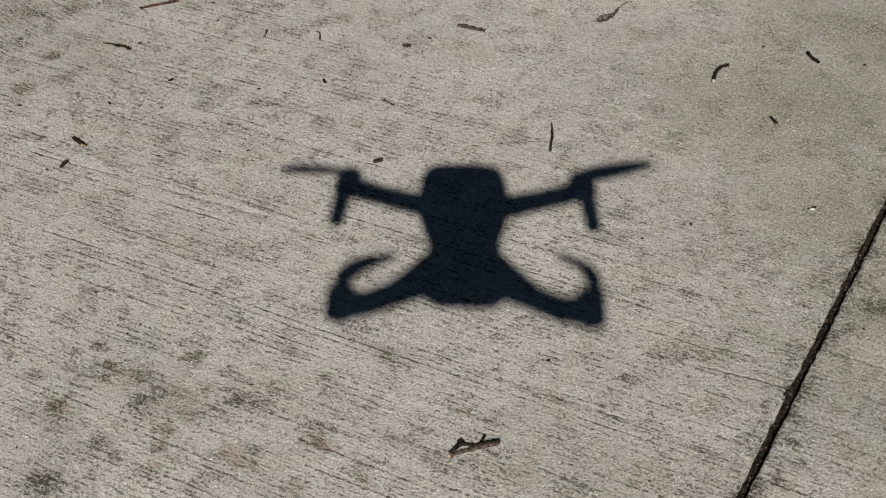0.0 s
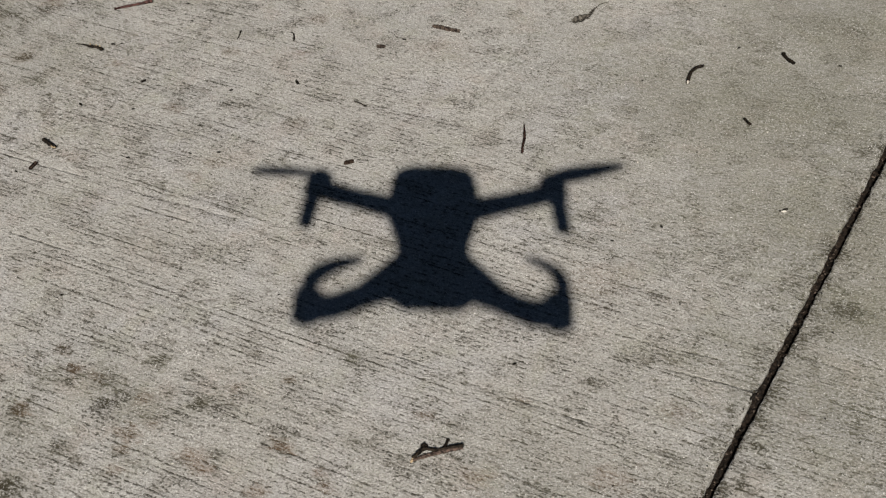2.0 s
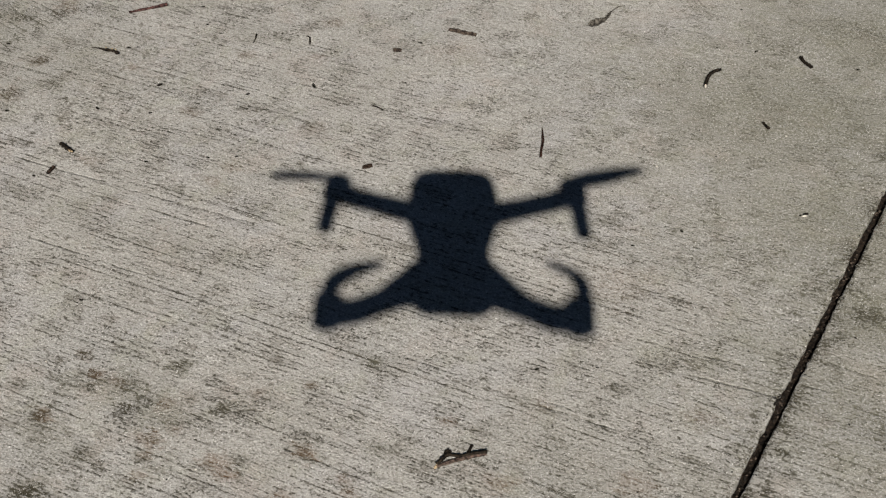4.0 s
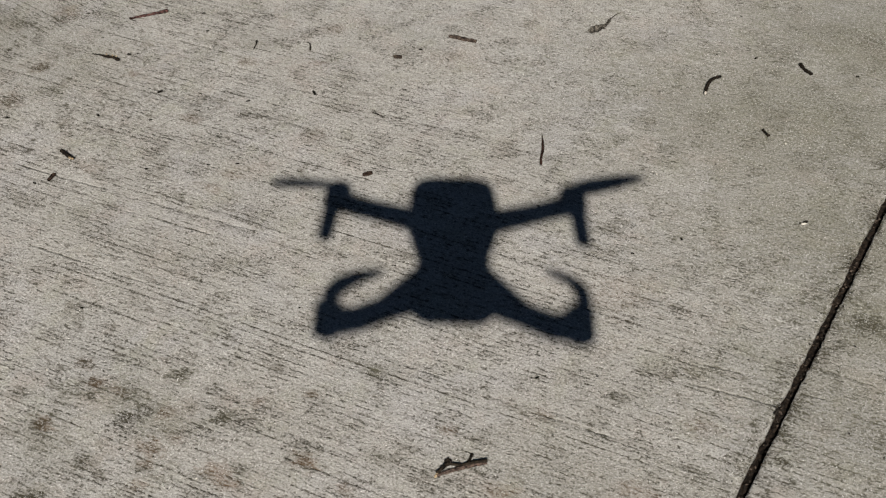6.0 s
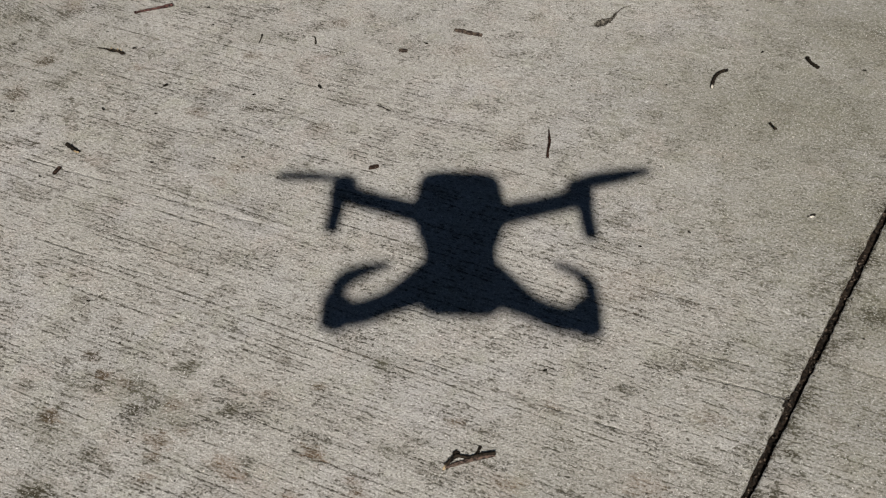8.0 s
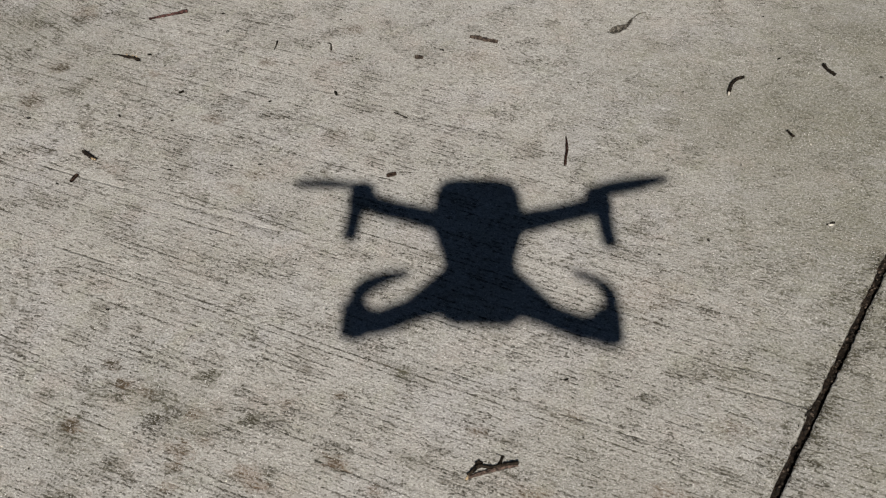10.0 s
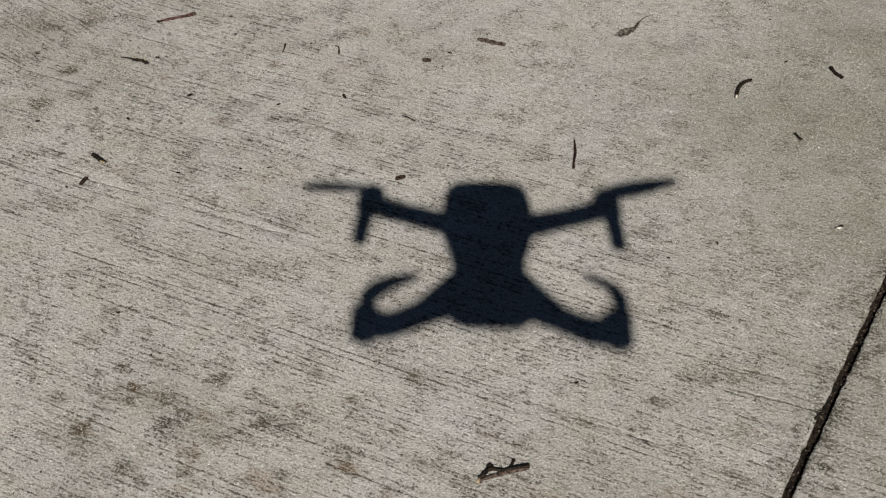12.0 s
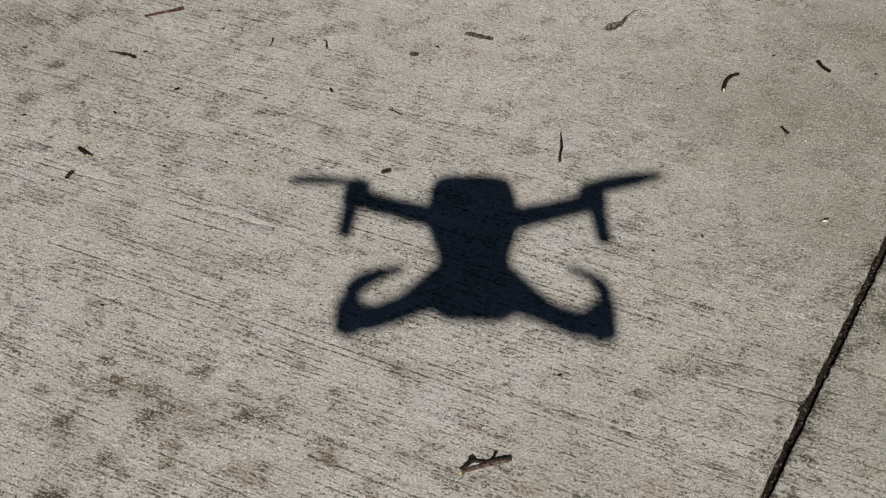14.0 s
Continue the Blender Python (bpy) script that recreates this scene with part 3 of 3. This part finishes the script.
# the forked twig with a pale broken end
fork = twig([(-0.0018, 0.4640), (0.0050, 0.4662), (0.0120, 0.4682), (0.0200, 0.4700), (0.0295, 0.4718)], [0.0009, 0.0011, 0.0012, 0.0011, 0.0008], SPLIT_WOOD,
            "forked split twig with dark bark and a pale broken end", 3, 0.35)
fork.location.y = -0.0005
part("bark", tube([(-0.0015, 0.4648), (0.0020, 0.4684), (0.0055, 0.4714), (0.0095, 0.4708), (0.0140, 0.4703), (0.0185, 0.4713), (0.0240, 0.4722), (0.0300, 0.4722)],
                  [0.0010, 0.0012, 0.0012, 0.0009, 0.0008, 0.0010, 0.0010, 0.0012], 5, rough=0.5, lift=0.0012), DARK_BARK, fork, "dark curling bark along the upper edge")
part("side_shoot", tube([(0.0172, 0.4712), (0.0190, 0.4748), (0.0210, 0.4792)], [0.0010, 0.0009, 0.0008], 8, rough=0.5), DARK_BARK, fork, "short dark side shoot")
part("knob", tube([(0.0040, 0.4725), (0.0056, 0.4748), (0.0078, 0.4742)], [0.0012, 0.0015, 0.0008], 12, rough=0.3), DARK_BARK, fork, "dark bud knob")
part("broken_end", tube([(-0.0030, 0.4626), (-0.0022, 0.4636), (-0.0012, 0.4648)], [0.0004, 0.0009, 0.0010], 15, rough=0.3), DRY_WOOD_AND_GLINT, fork, "pale splintered wood")

twig([(-0.275, 1.0035), (-0.262, 1.0075), (-0.250, 1.0105), (-0.240, 1.0135)], [0.0009, 0.0012, 0.0014, 0.0017], RED_STICK,
     "straight reddish-brown stick on concrete", 21, 0.35)
tip = twig([(-0.300, 0.9480), (-0.292, 0.9450), (-0.286, 0.9415), (-0.280, 0.9400), (-0.275, 0.9355)], [0.0004, 0.0007, 0.0012, 0.0010, 0.0013], DARK_BARK,
           "thin reddish twig with a swollen dark bud", 23, 0.3)
for sx, sy, seed in ((-0.2840, 0.9402, 24), (-0.2785, 0.9385, 25), (-0.2745, 0.9355, 26)):
    part("bud", tube([(sx - 0.0016, sy + 0.0006), (sx, sy), (sx + 0.0014, sy - 0.0012)], [0.0006, 0.0013, 0.0007], seed, rough=0.5, lift=0.0006), DARK_BARK, tip, "dark scaly bud")
for sx, sy in ((-0.2858, 0.9432), (-0.2800, 0.9412), (-0.2765, 0.9395)):
    part("scale", tube([(sx - 0.0008, sy), (sx, sy - 0.0003), (sx + 0.0008, sy - 0.0008)], [0.0002, 0.0005, 0.0003], 27, rough=0.4, lift=0.0020), DRY_WOOD_AND_GLINT, tip, "pale dry bud scale")
twig([(0.023, 0.948), (0.031, 0.9445), (0.039, 0.9405), (0.047, 0.937)], [0.0015, 0.0017, 0.0017, 0.0018], GREY_WOOD, "weathered grey straight stick", 27, 0.35)
twig([(0.0935, 0.797), (0.0930, 0.787), (0.0920, 0.777), (0.0900, 0.768), (0.0890, 0.760)], [0.0004, 0.0010, 0.0012, 0.0010, 0.0011], RED_BARK,
     "thin dark red twig lying on concrete", 29, 0.3)
bent = twig([(0.2350, 0.8435), (0.2375, 0.8510), (0.2410, 0.8585), (0.2460, 0.8640), (0.2525, 0.8665)], [0.0016, 0.0015, 0.0015, 0.0014, 0.0014], DARK_BARK,
            "bent dark brown twig with a pale cut end", 31)
part("cut_end", tube([(0.2344, 0.8412), (0.2348, 0.8424), (0.2354, 0.8440)], [0.0007, 0.0010, 0.0011], 32, lift=0.0010), PALE_SHELL, bent, "pale cut wood")
twig([(0.3235, 0.8795), (0.3245, 0.8745), (0.3252, 0.8715), (0.3270, 0.8680), (0.3295, 0.8630)], [0.0014, 0.0016, 0.0011, 0.0016, 0.0014], DARK_BARK,
     "short dark knobbly twig pinched in the middle", 35, 0.5)
twig([(0.2715, 0.7905), (0.2728, 0.7862), (0.2745, 0.7820)], [0.0011, 0.0010, 0.0012], DARK_BARK, "very short dark twig piece", 37, 0.25)
stub = twig([(-0.2995, 0.8055), (-0.2940, 0.8000), (-0.2880, 0.7945)], [0.0015, 0.0017, 0.0015], DARK_BARK, "short thick dark brown twig piece", 39, 0.3)
# sunlit golden highlight, painted as a pale strip on the stub's lower right
part("split_edge", tube([(-0.2920, 0.7968), (-0.2895, 0.7945), (-0.2872, 0.7935)], [0.0004, 0.0009, 0.0006], 40, rough=0.4, lift=0.0010), DRY_WOOD_AND_GLINT, stub, "painted golden highlight at its lower right end")
twig([(-0.1515, 0.9560), (-0.1520, 0.9500), (-0.1535, 0.9430)], [0.0009, 0.0006, 0.0004], DARK_BARK, "thin dark thorn-like splinter", 41)
twig([(-0.1060, 0.9490), (-0.1035, 0.9485), (-0.1025, 0.9450), (-0.1020, 0.9370)], [0.0005, 0.0006, 0.0007, 0.0009], DARK_BARK, "small hooked dark twig", 43)
twig([(-0.0460, 0.8400), (-0.0420, 0.8375), (-0.0390, 0.8350), (-0.0350, 0.8320)], [0.0005, 0.0006, 0.0005, 0.0004], DARK_BARK, "hair-thin dark twig lying on concrete", 45)
bark_chip(-0.0235, 0.9195, 0.0075, 0.004, -0.15, GREY_WOOD, "dull brown bark flake", 3)
bark_chip(-0.0480, 0.7580, 0.0080, 0.0038, 0.3, BARK, "dark angular bark chip", 5)
bark_chip(-0.3010, 0.7725, 0.0095, 0.0026, 1.15, BARK, "grey-brown split bark sliver", 7)


def withered_leaf():
    """A curled, torn leaf blade that narrows into a curved stalk."""
    bm = bmesh.new()
    mid = [(0.1500, 0.9420), (0.1555, 0.9455), (0.1610, 0.9490), (0.1655, 0.9530), (0.1690, 0.9590), (0.1720, 0.9650)]
    wide = [0.0032, 0.0046, 0.0034, 0.0015, 0.0019, 0.0006]
    rows, count = [], 26
    for i in range(count):
        t = i / (count - 1) * (len(mid) - 1)
        j = min(int(t), len(mid) - 2)
        u = t - j
        x, y = (mid[j][0] * (1 - u) + mid[j + 1][0] * u, mid[j][1] * (1 - u) + mid[j + 1][1] * u)
        w = wide[j] * (1 - u) + wide[j + 1] * u
        nx, ny = -0.62, 0.78
        row = []
        for k in range(7):
            s = (k - 3) / 3
            r = w * (1 + 0.9 * noise.noise((i * 0.75, 3 if s < 0 else 9, 2)))
            row.append((x + nx * s * r, y + ny * s * r, 0.0014 + 0.0030 * s * s * (w / 0.005) + 0.0014 * noise.noise((i * 0.6, k * 0.9, 5))))
        rows.append(row)
    top = [[bm.verts.new((a, b, c + 0.0003)) for a, b, c in row] for row in rows]
    low = [[bm.verts.new(v) for v in row] for row in rows]
    for sheet in (top, low):
        for a, b in zip(sheet, sheet[1:]):
            for k in range(6):
                bm.faces.new((a[k], a[k + 1], b[k + 1], b[k]))
    for k in (0, 6):
        for i in range(count - 1):
            bm.faces.new((top[i][k], top[i + 1][k], low[i + 1][k], low[i][k]))
    bmesh.ops.recalc_face_normals(bm, faces=bm.faces)
    ob = tagged(mesh_object("leaf", bm, LEAF), "withered curled grey-brown leaf with its stalk", "leaf")
    part("stalk", tube([(0.1715, 0.9645), (0.1750, 0.9690), (0.1795, 0.9730), (0.1860, 0.9755)], [0.0005, 0.0004, 0.0004, 0.0003], 51, lift=0.0008), LEAF, ob)
    return ob


withered_leaf()
husk = crumb(0.2765, 0.6762, 0.0040, 0.0017, 0.1, PALE_SHELL, "cracked pale seed husk with a dark shell half", "seed", "seed", 4, 0.8)
for x, y, long, seed in ((0.2780, 0.6778, 0.0040, 2), (0.2738, 0.6772, 0.0020, 6)):
    piece = crumb(x, y, long, long * 0.6, 0.3, BLACK_BIT, "dark shell half", "shell", "shell", seed, 0.9)
    piece.parent = husk
    for key in ("category", "group"):
        del piece[key]

crumb(0.1775, 0.4945, 0.0032, 0.0010, -0.7, YELLOW_BIT, "tiny yellow leaf fragment on concrete", "leaf_fragment", "leaf", 61, 0.5)
for x, y, mm in ((-0.296, 0.505, 1.8), (-0.262, 0.566, 1.6), (-0.150, 0.470, 1.6), (-0.288, 0.905, 2.0), (0.286, 0.772, 2.0), (0.178, 0.742, 1.8)):
    crumb(x, y, mm * 0.001, mm * 0.00065, x * 40, PALE_SHELL, "tiny pale stone chip on concrete", "stone_chip", "stone", int(x * 900), 0.6)
# x, y, millimetres, turn
BITS = [(-0.0029, 0.9298, 4.8, -0.38), (0.0589, 0.8883, 2.9, -0.08), (-0.0955, 0.8711, 7.2, -1.21), (0.1184, 0.8557, 1.9, -0.08), (0.0856, 0.8427, 1.9, -0.08), (0.0433, 0.7536, 2.2, -0.07),
        (0.2899, 0.9600, 3.0, -0.09), (0.2562, 0.9009, 2.0, -0.08), (0.2885, 0.8921, 4.6, 0.46), (0.3676, 0.8581, 3.7, -0.40), (0.1982, 0.8509, 1.9, -0.08), (0.2332, 0.6968, 1.7, -0.07),
        (0.1840, 0.6659, 3.4, -1.04), (0.2800, 0.5532, 2.6, -0.83), (0.2072, 0.5460, 1.9, -0.06), (0.1059, 0.5378, 2.2, -0.06), (0.0665, 0.5388, 3.5, 0.39), (-0.2490, 0.6234, 3.7, -0.07),
        (0.2720, 0.4616, 1.4, -0.06), (-0.2782, 0.8536, 5.1, -0.87), (-0.2261, 0.7778, 4.1, -0.07), (-0.1763, 0.7792, 3.9, -0.33), (-0.1532, 0.7789, 4.1, -0.07)]
BITS_MORE = [(-0.2321, 0.8436, 3.3, 0.22), (-0.2297, 0.8835, 6.2, 0.68), (-0.1516, 0.8640, 4.4, 0.38), (-0.2659, 0.9444, 4.7, -0.08), (-0.2583, 0.9447, 2.6, -0.08), (-0.2950, 0.9739, 2.6, -0.08),
        (-0.2059, 1.0080, 3.8, -0.09), (-0.1986, 0.9771, 3.7, -0.09), (-0.3133, 0.7664, 3.7, -0.69), (-0.3782, 0.9603, 3.2, -0.08), (-0.3555, 0.8564, 4.4, -0.08), (-0.1344, 0.4920, 1.4, -0.06),
        (-0.0941, 0.6138, 2.0, -0.07), (-0.1802, 0.6995, 2.2, -0.07), (-0.0152, 0.9710, 2.1, -0.09), (0.0551, 0.9649, 2.1, -0.09), (0.1537, 0.7370, 2.3, -0.61), (0.1420, 0.7840, 1.8, -0.08),
        (0.1461, 0.6531, 3.3, -0.46), (-0.0949, 0.9875, 2.6, -0.09), (-0.0265, 0.5902, 1.6, -0.06), (-0.2197, 0.5812, 2.2, -0.48)]
for i, (x, y, mm, turn) in enumerate(BITS + BITS_MORE):
    crumb(x, y, mm * 0.00095, (0.40 * mm + 0.35) * 0.0009, turn, BLACK_BIT, "tiny black crumb of bark or soil", seed=i, high=0.7)


# ---------------------------------------------------------------- the hovering drone, which casts the shadow
def rounded_loft(sections, corner=0.35, count=24):
    """Rounded boxes along y: (y, half width, z low, z high)."""
    bm = bmesh.new()
    loops = []
    for y, half, low, high in sections:
        mid, tall = (low + high) / 2, (high - low) / 2
        loop = []
        for k in range(count):
            a = 2 * math.pi * k / count
            c, s = math.cos(a), math.sin(a)
            loop.append(bm.verts.new((half * math.copysign(abs(c) ** corner, c), y, mid + tall * math.copysign(abs(s) ** corner, s))))
        loops.append(loop)
    for a, b in zip(loops, loops[1:]):
        for k in range(count):
            bm.faces.new((a[k], a[(k + 1) % count], b[(k + 1) % count], b[k]))
    bm.faces.new(loops[0])
    bm.faces.new(loops[-1])
    bmesh.ops.recalc_face_normals(bm, faces=bm.faces)
    return bm


def bar(points, sizes, sides=12):
    """A rounded bar through 3D points with a (half width, half height) at each."""
    bm = bmesh.new()
    pts = [Vector(p) for p in points]
    loops = []
    for i, (c, (w, h)) in enumerate(zip(pts, sizes)):
        way = (pts[min(i + 1, len(pts) - 1)] - pts[max(i - 1, 0)]).normalized()
        side = way.cross(Vector((0, 0, 1)))
        side = side.normalized() if side.length > 0.2 else Vector((1, 0, 0))
        up = side.cross(way)
        loops.append([bm.verts.new(c + side * w * math.copysign(abs(math.cos(a)) ** 0.6, math.cos(a)) + up * h * math.copysign(abs(math.sin(a)) ** 0.6, math.sin(a)))
                      for a in (2 * math.pi * k / sides for k in range(sides))])
    for a, b in zip(loops, loops[1:]):
        for k in range(sides):
            bm.faces.new((a[k], a[(k + 1) % sides], b[(k + 1) % sides], b[k]))
    bm.faces.new(loops[0])
    bm.faces.new(loops[-1])
    bmesh.ops.recalc_face_normals(bm, faces=bm.faces)
    return bm


def drum(centre, radius, low, high):
    bm = bmesh.new()
    bmesh.ops.create_cone(bm, cap_ends=True, segments=24, radius1=radius, radius2=radius * 0.92, depth=high - low,
                          matrix=Matrix.Translation((centre[0], centre[1], (low + high) / 2)))
    bmesh.ops.bevel(bm, geom=[e for e in bm.edges if abs(e.verts[0].co.z - e.verts[1].co.z) < 1e-6], offset=0.0008, segments=2, affect="EDGES")
    return bm


def blade(hub, bend, tip, chord=0.0125):
    """A propeller blade from hub to tip, bent towards a third point: tapered and twisted."""
    bm = bmesh.new()
    hub, bend, tip = Vector(hub), Vector(bend), Vector(tip)
    rows = []
    for i in range(17):
        t = i / 16
        c = (1 - t) ** 2 * hub + 2 * t * (1 - t) * bend + t * t * tip
        way = (2 * (1 - t) * (bend - hub) + 2 * t * (tip - bend)).normalized()
        wide = chord * (0.55 + 1.3 * t - 1.45 * t * t) * (1 if t < 0.95 else 0.7)
        tilt = 0.35 * (1 - t) + 0.1
        rows.append([(c.x - way.y * wide * k, c.y + way.x * wide * k, c.z + wide * k * tilt + 0.0006 * (1 - 4 * k * k)) for k in (-0.5, -0.2, 0.15, 0.5)])
    top = [[bm.verts.new((a, b, c + 0.0005)) for a, b, c in row] for row in rows]
    low = [[bm.verts.new((a, b, c - 0.0004)) for a, b, c in row] for row in rows]
    for i in range(16):
        for sheet in (top, low):
            for k in range(3):
                bm.faces.new((sheet[i][k], sheet[i][k + 1], sheet[i + 1][k + 1], sheet[i + 1][k]))
        for k in (0, 3):
            bm.faces.new((top[i][k], top[i + 1][k], low[i + 1][k], low[i][k]))
    for i in (0, 16):
        bm.faces.new((*top[i], *low[i][::-1]))
    bmesh.ops.recalc_face_normals(bm, faces=bm.faces)
    return bm


def build_drone():
    drone = tagged(new("drone"), "small grey folding quadcopter hovering above the pavement", "drone")
    # a broad rounded head, a narrow waist and a tail that widens into the rear arms
    body = part("body", rounded_loft([(-0.1172, 0.0198, -0.0100, -0.0030), (-0.1152, 0.0253, -0.0104, -0.0005), (-0.1100, 0.0300, -0.0105, 0.0020), (-0.1011, 0.0316, -0.0110, 0.0060),
                                      (-0.0900, 0.0305, -0.0107, 0.0070), (-0.0800, 0.0278, -0.0105, 0.0080), (-0.0700, 0.0266, -0.0102, 0.0090), (-0.0600, 0.0266, -0.0100, 0.0100),
                                      (-0.0500, 0.0282, -0.0097, 0.0107), (-0.0400, 0.0312, -0.0093, 0.0113), (-0.0300, 0.0338, -0.0090, 0.0120), (-0.0230, 0.0350, -0.0088, 0.0120),
                                      (-0.0077, 0.0341, -0.0083, 0.0129), (0.0045, 0.0324, -0.0080, 0.0138), (0.0105, 0.0308, -0.0062, 0.0128), (0.0150, 0.0283, -0.0050, 0.0118),
                                      (0.0175, 0.0246, -0.0041, 0.0112), (0.0187, 0.0198, -0.0030, 0.0106)]), SHELL, drone)
    part("battery_door", rounded_loft([(-0.1170, 0.010, -0.0095, -0.0035), (-0.1145, 0.011, -0.0098, -0.0030)]), DARK_PLASTIC, body, "dark battery cover at the tail")
    for side in (-1, 1):
        part("rear_sensor", rounded_loft([(-0.1175, 0.004, -0.0100, -0.0050), (-0.1130, 0.005, -0.0104, -0.0040)]), DARK_PLASTIC, body, "small dark sensor eye").location.x = side * 0.016
    gimbal = part("gimbal", rounded_loft([(-0.004, 0.010, -0.015, -0.006), (0.005, 0.011, -0.016, -0.005), (0.011, 0.009, -0.014, -0.006)]), DARK_PLASTIC, drone)
    part("lens", bar([(0, 0.0105, -0.010), (0, 0.0130, -0.0105)], [(0.005, 0.004), (0.0045, 0.0038)]), GLASS, gimbal, "small black camera lens")
    # side: front motor, arm's bend, leg's foot, rear motor, arm's bends, blade tips and bends
    FRONT = {-1: ((-0.0892, 0.0025), (-0.0288, -0.0136), (-0.0527, -0.0076), (-0.0748, -0.0027), (-0.0949, -0.0067)),
             1: ((0.0918, 0.0024), (0.0318, -0.0136), (0.0586, -0.0068), (0.0800, -0.0010), (0.0981, -0.0080))}
    REAR = {-1: ((-0.0868, -0.1160), (-0.0200, -0.0880), (-0.0493, -0.1070), (-0.0685, -0.1150)),
            1: ((0.0868, -0.1155), (0.0200, -0.0880), (0.0489, -0.1089), (0.0685, -0.1161))}
    TIPS = {-1: ((-0.115, 0.0055), (-0.1440, 0.0035), (-0.0905, -0.0890), (-0.0499, -0.0781)),
            1: ((0.112, 0.0080), (0.1480, 0.0190), (0.0990, -0.0850), (0.0661, -0.0742))}
    for side in (-1, 1):
        motor, root, elbow, wrist, foot = FRONT[side]
        arm = part("front_arm", bar([(*root, -0.006), (*elbow, -0.004), (*wrist, -0.002), (*motor, 0.001)],
                                    [(0.0084, 0.0076), (0.0072, 0.0068), (0.0072, 0.0068), (0.0084, 0.0074)]), SHELL, drone)
        part("motor", drum(motor, 0.0112, -0.0050, 0.0115), METAL, arm)
        part("landing_leg", bar([(motor[0] + side * 0.0028, motor[1], -0.002), ((motor[0] + foot[0]) / 2 + side * 0.001, motor[1] - 0.003, -0.017), (*foot, -0.031)],
                                [(0.0062, 0.0062), (0.0060, 0.0060), (0.0056, 0.0056)]), SHELL, arm)
        hub = (motor[0], motor[1], 0.0135)
        prop = part("propeller", drum(hub, 0.0045, 0.0115, 0.0155), DARK_PLASTIC, drone)
        part("blade", blade(hub, (*TIPS[side][0], 0.0140), (*TIPS[side][1], 0.0145), 0.0195 if side < 0 else 0.0160), DARK_PLASTIC, prop)
        part("blade", blade(hub, (TIPS[side][0][0], TIPS[side][0][1] - 0.003, 0.0155), (TIPS[side][1][0] * 0.99, TIPS[side][1][1] - 0.003, 0.0165), 0.0140), DARK_PLASTIC, prop)
        motor, root, elbow, wrist = REAR[side]
        arm = part("rear_arm", bar([(*root, -0.004), (*elbow, -0.007), (*wrist, -0.0095), (motor[0], motor[1], -0.0100)],
                                   [(0.0150, 0.0118), (0.0080, 0.0074), (0.0084, 0.0074), (0.0098, 0.0084)]), SHELL, drone)
        part("motor", drum(motor, 0.0108, -0.0175, 0.0018), METAL, arm)
        part("rear_foot", bar([(motor[0] + side * 0.0052, motor[1] + 0.0030, 0.0010), (motor[0] + side * 0.0048, motor[1] + 0.0005, -0.0190)], [(0.0060, 0.0060), (0.0060, 0.0058)]), SHELL, arm)
        hub = (motor[0] + side * 0.0020, motor[1], 0.0030)
        prop = part("propeller", drum(hub, 0.0045, 0.0012, 0.0050), DARK_PLASTIC, drone)
        part("blade", blade(hub, (*TIPS[side][2], 0.0020), (*TIPS[side][3], 0.0010), 0.0150), DARK_PLASTIC, prop)
        part("blade", blade(hub, (TIPS[side][2][0], TIPS[side][2][1] - 0.002, 0.002), (TIPS[side][3][0] + side * 0.002, TIPS[side][3][1] - 0.002, 0.003), 0.0140), DARK_PLASTIC, prop)
    return drone


drone = build_drone()
NOSE = Vector((0.0011, 0.0093, 0.6064)) - SUNWAY * 0.10
drone.matrix_world = pose(*NOSE, 0, 3.4, -1.813)
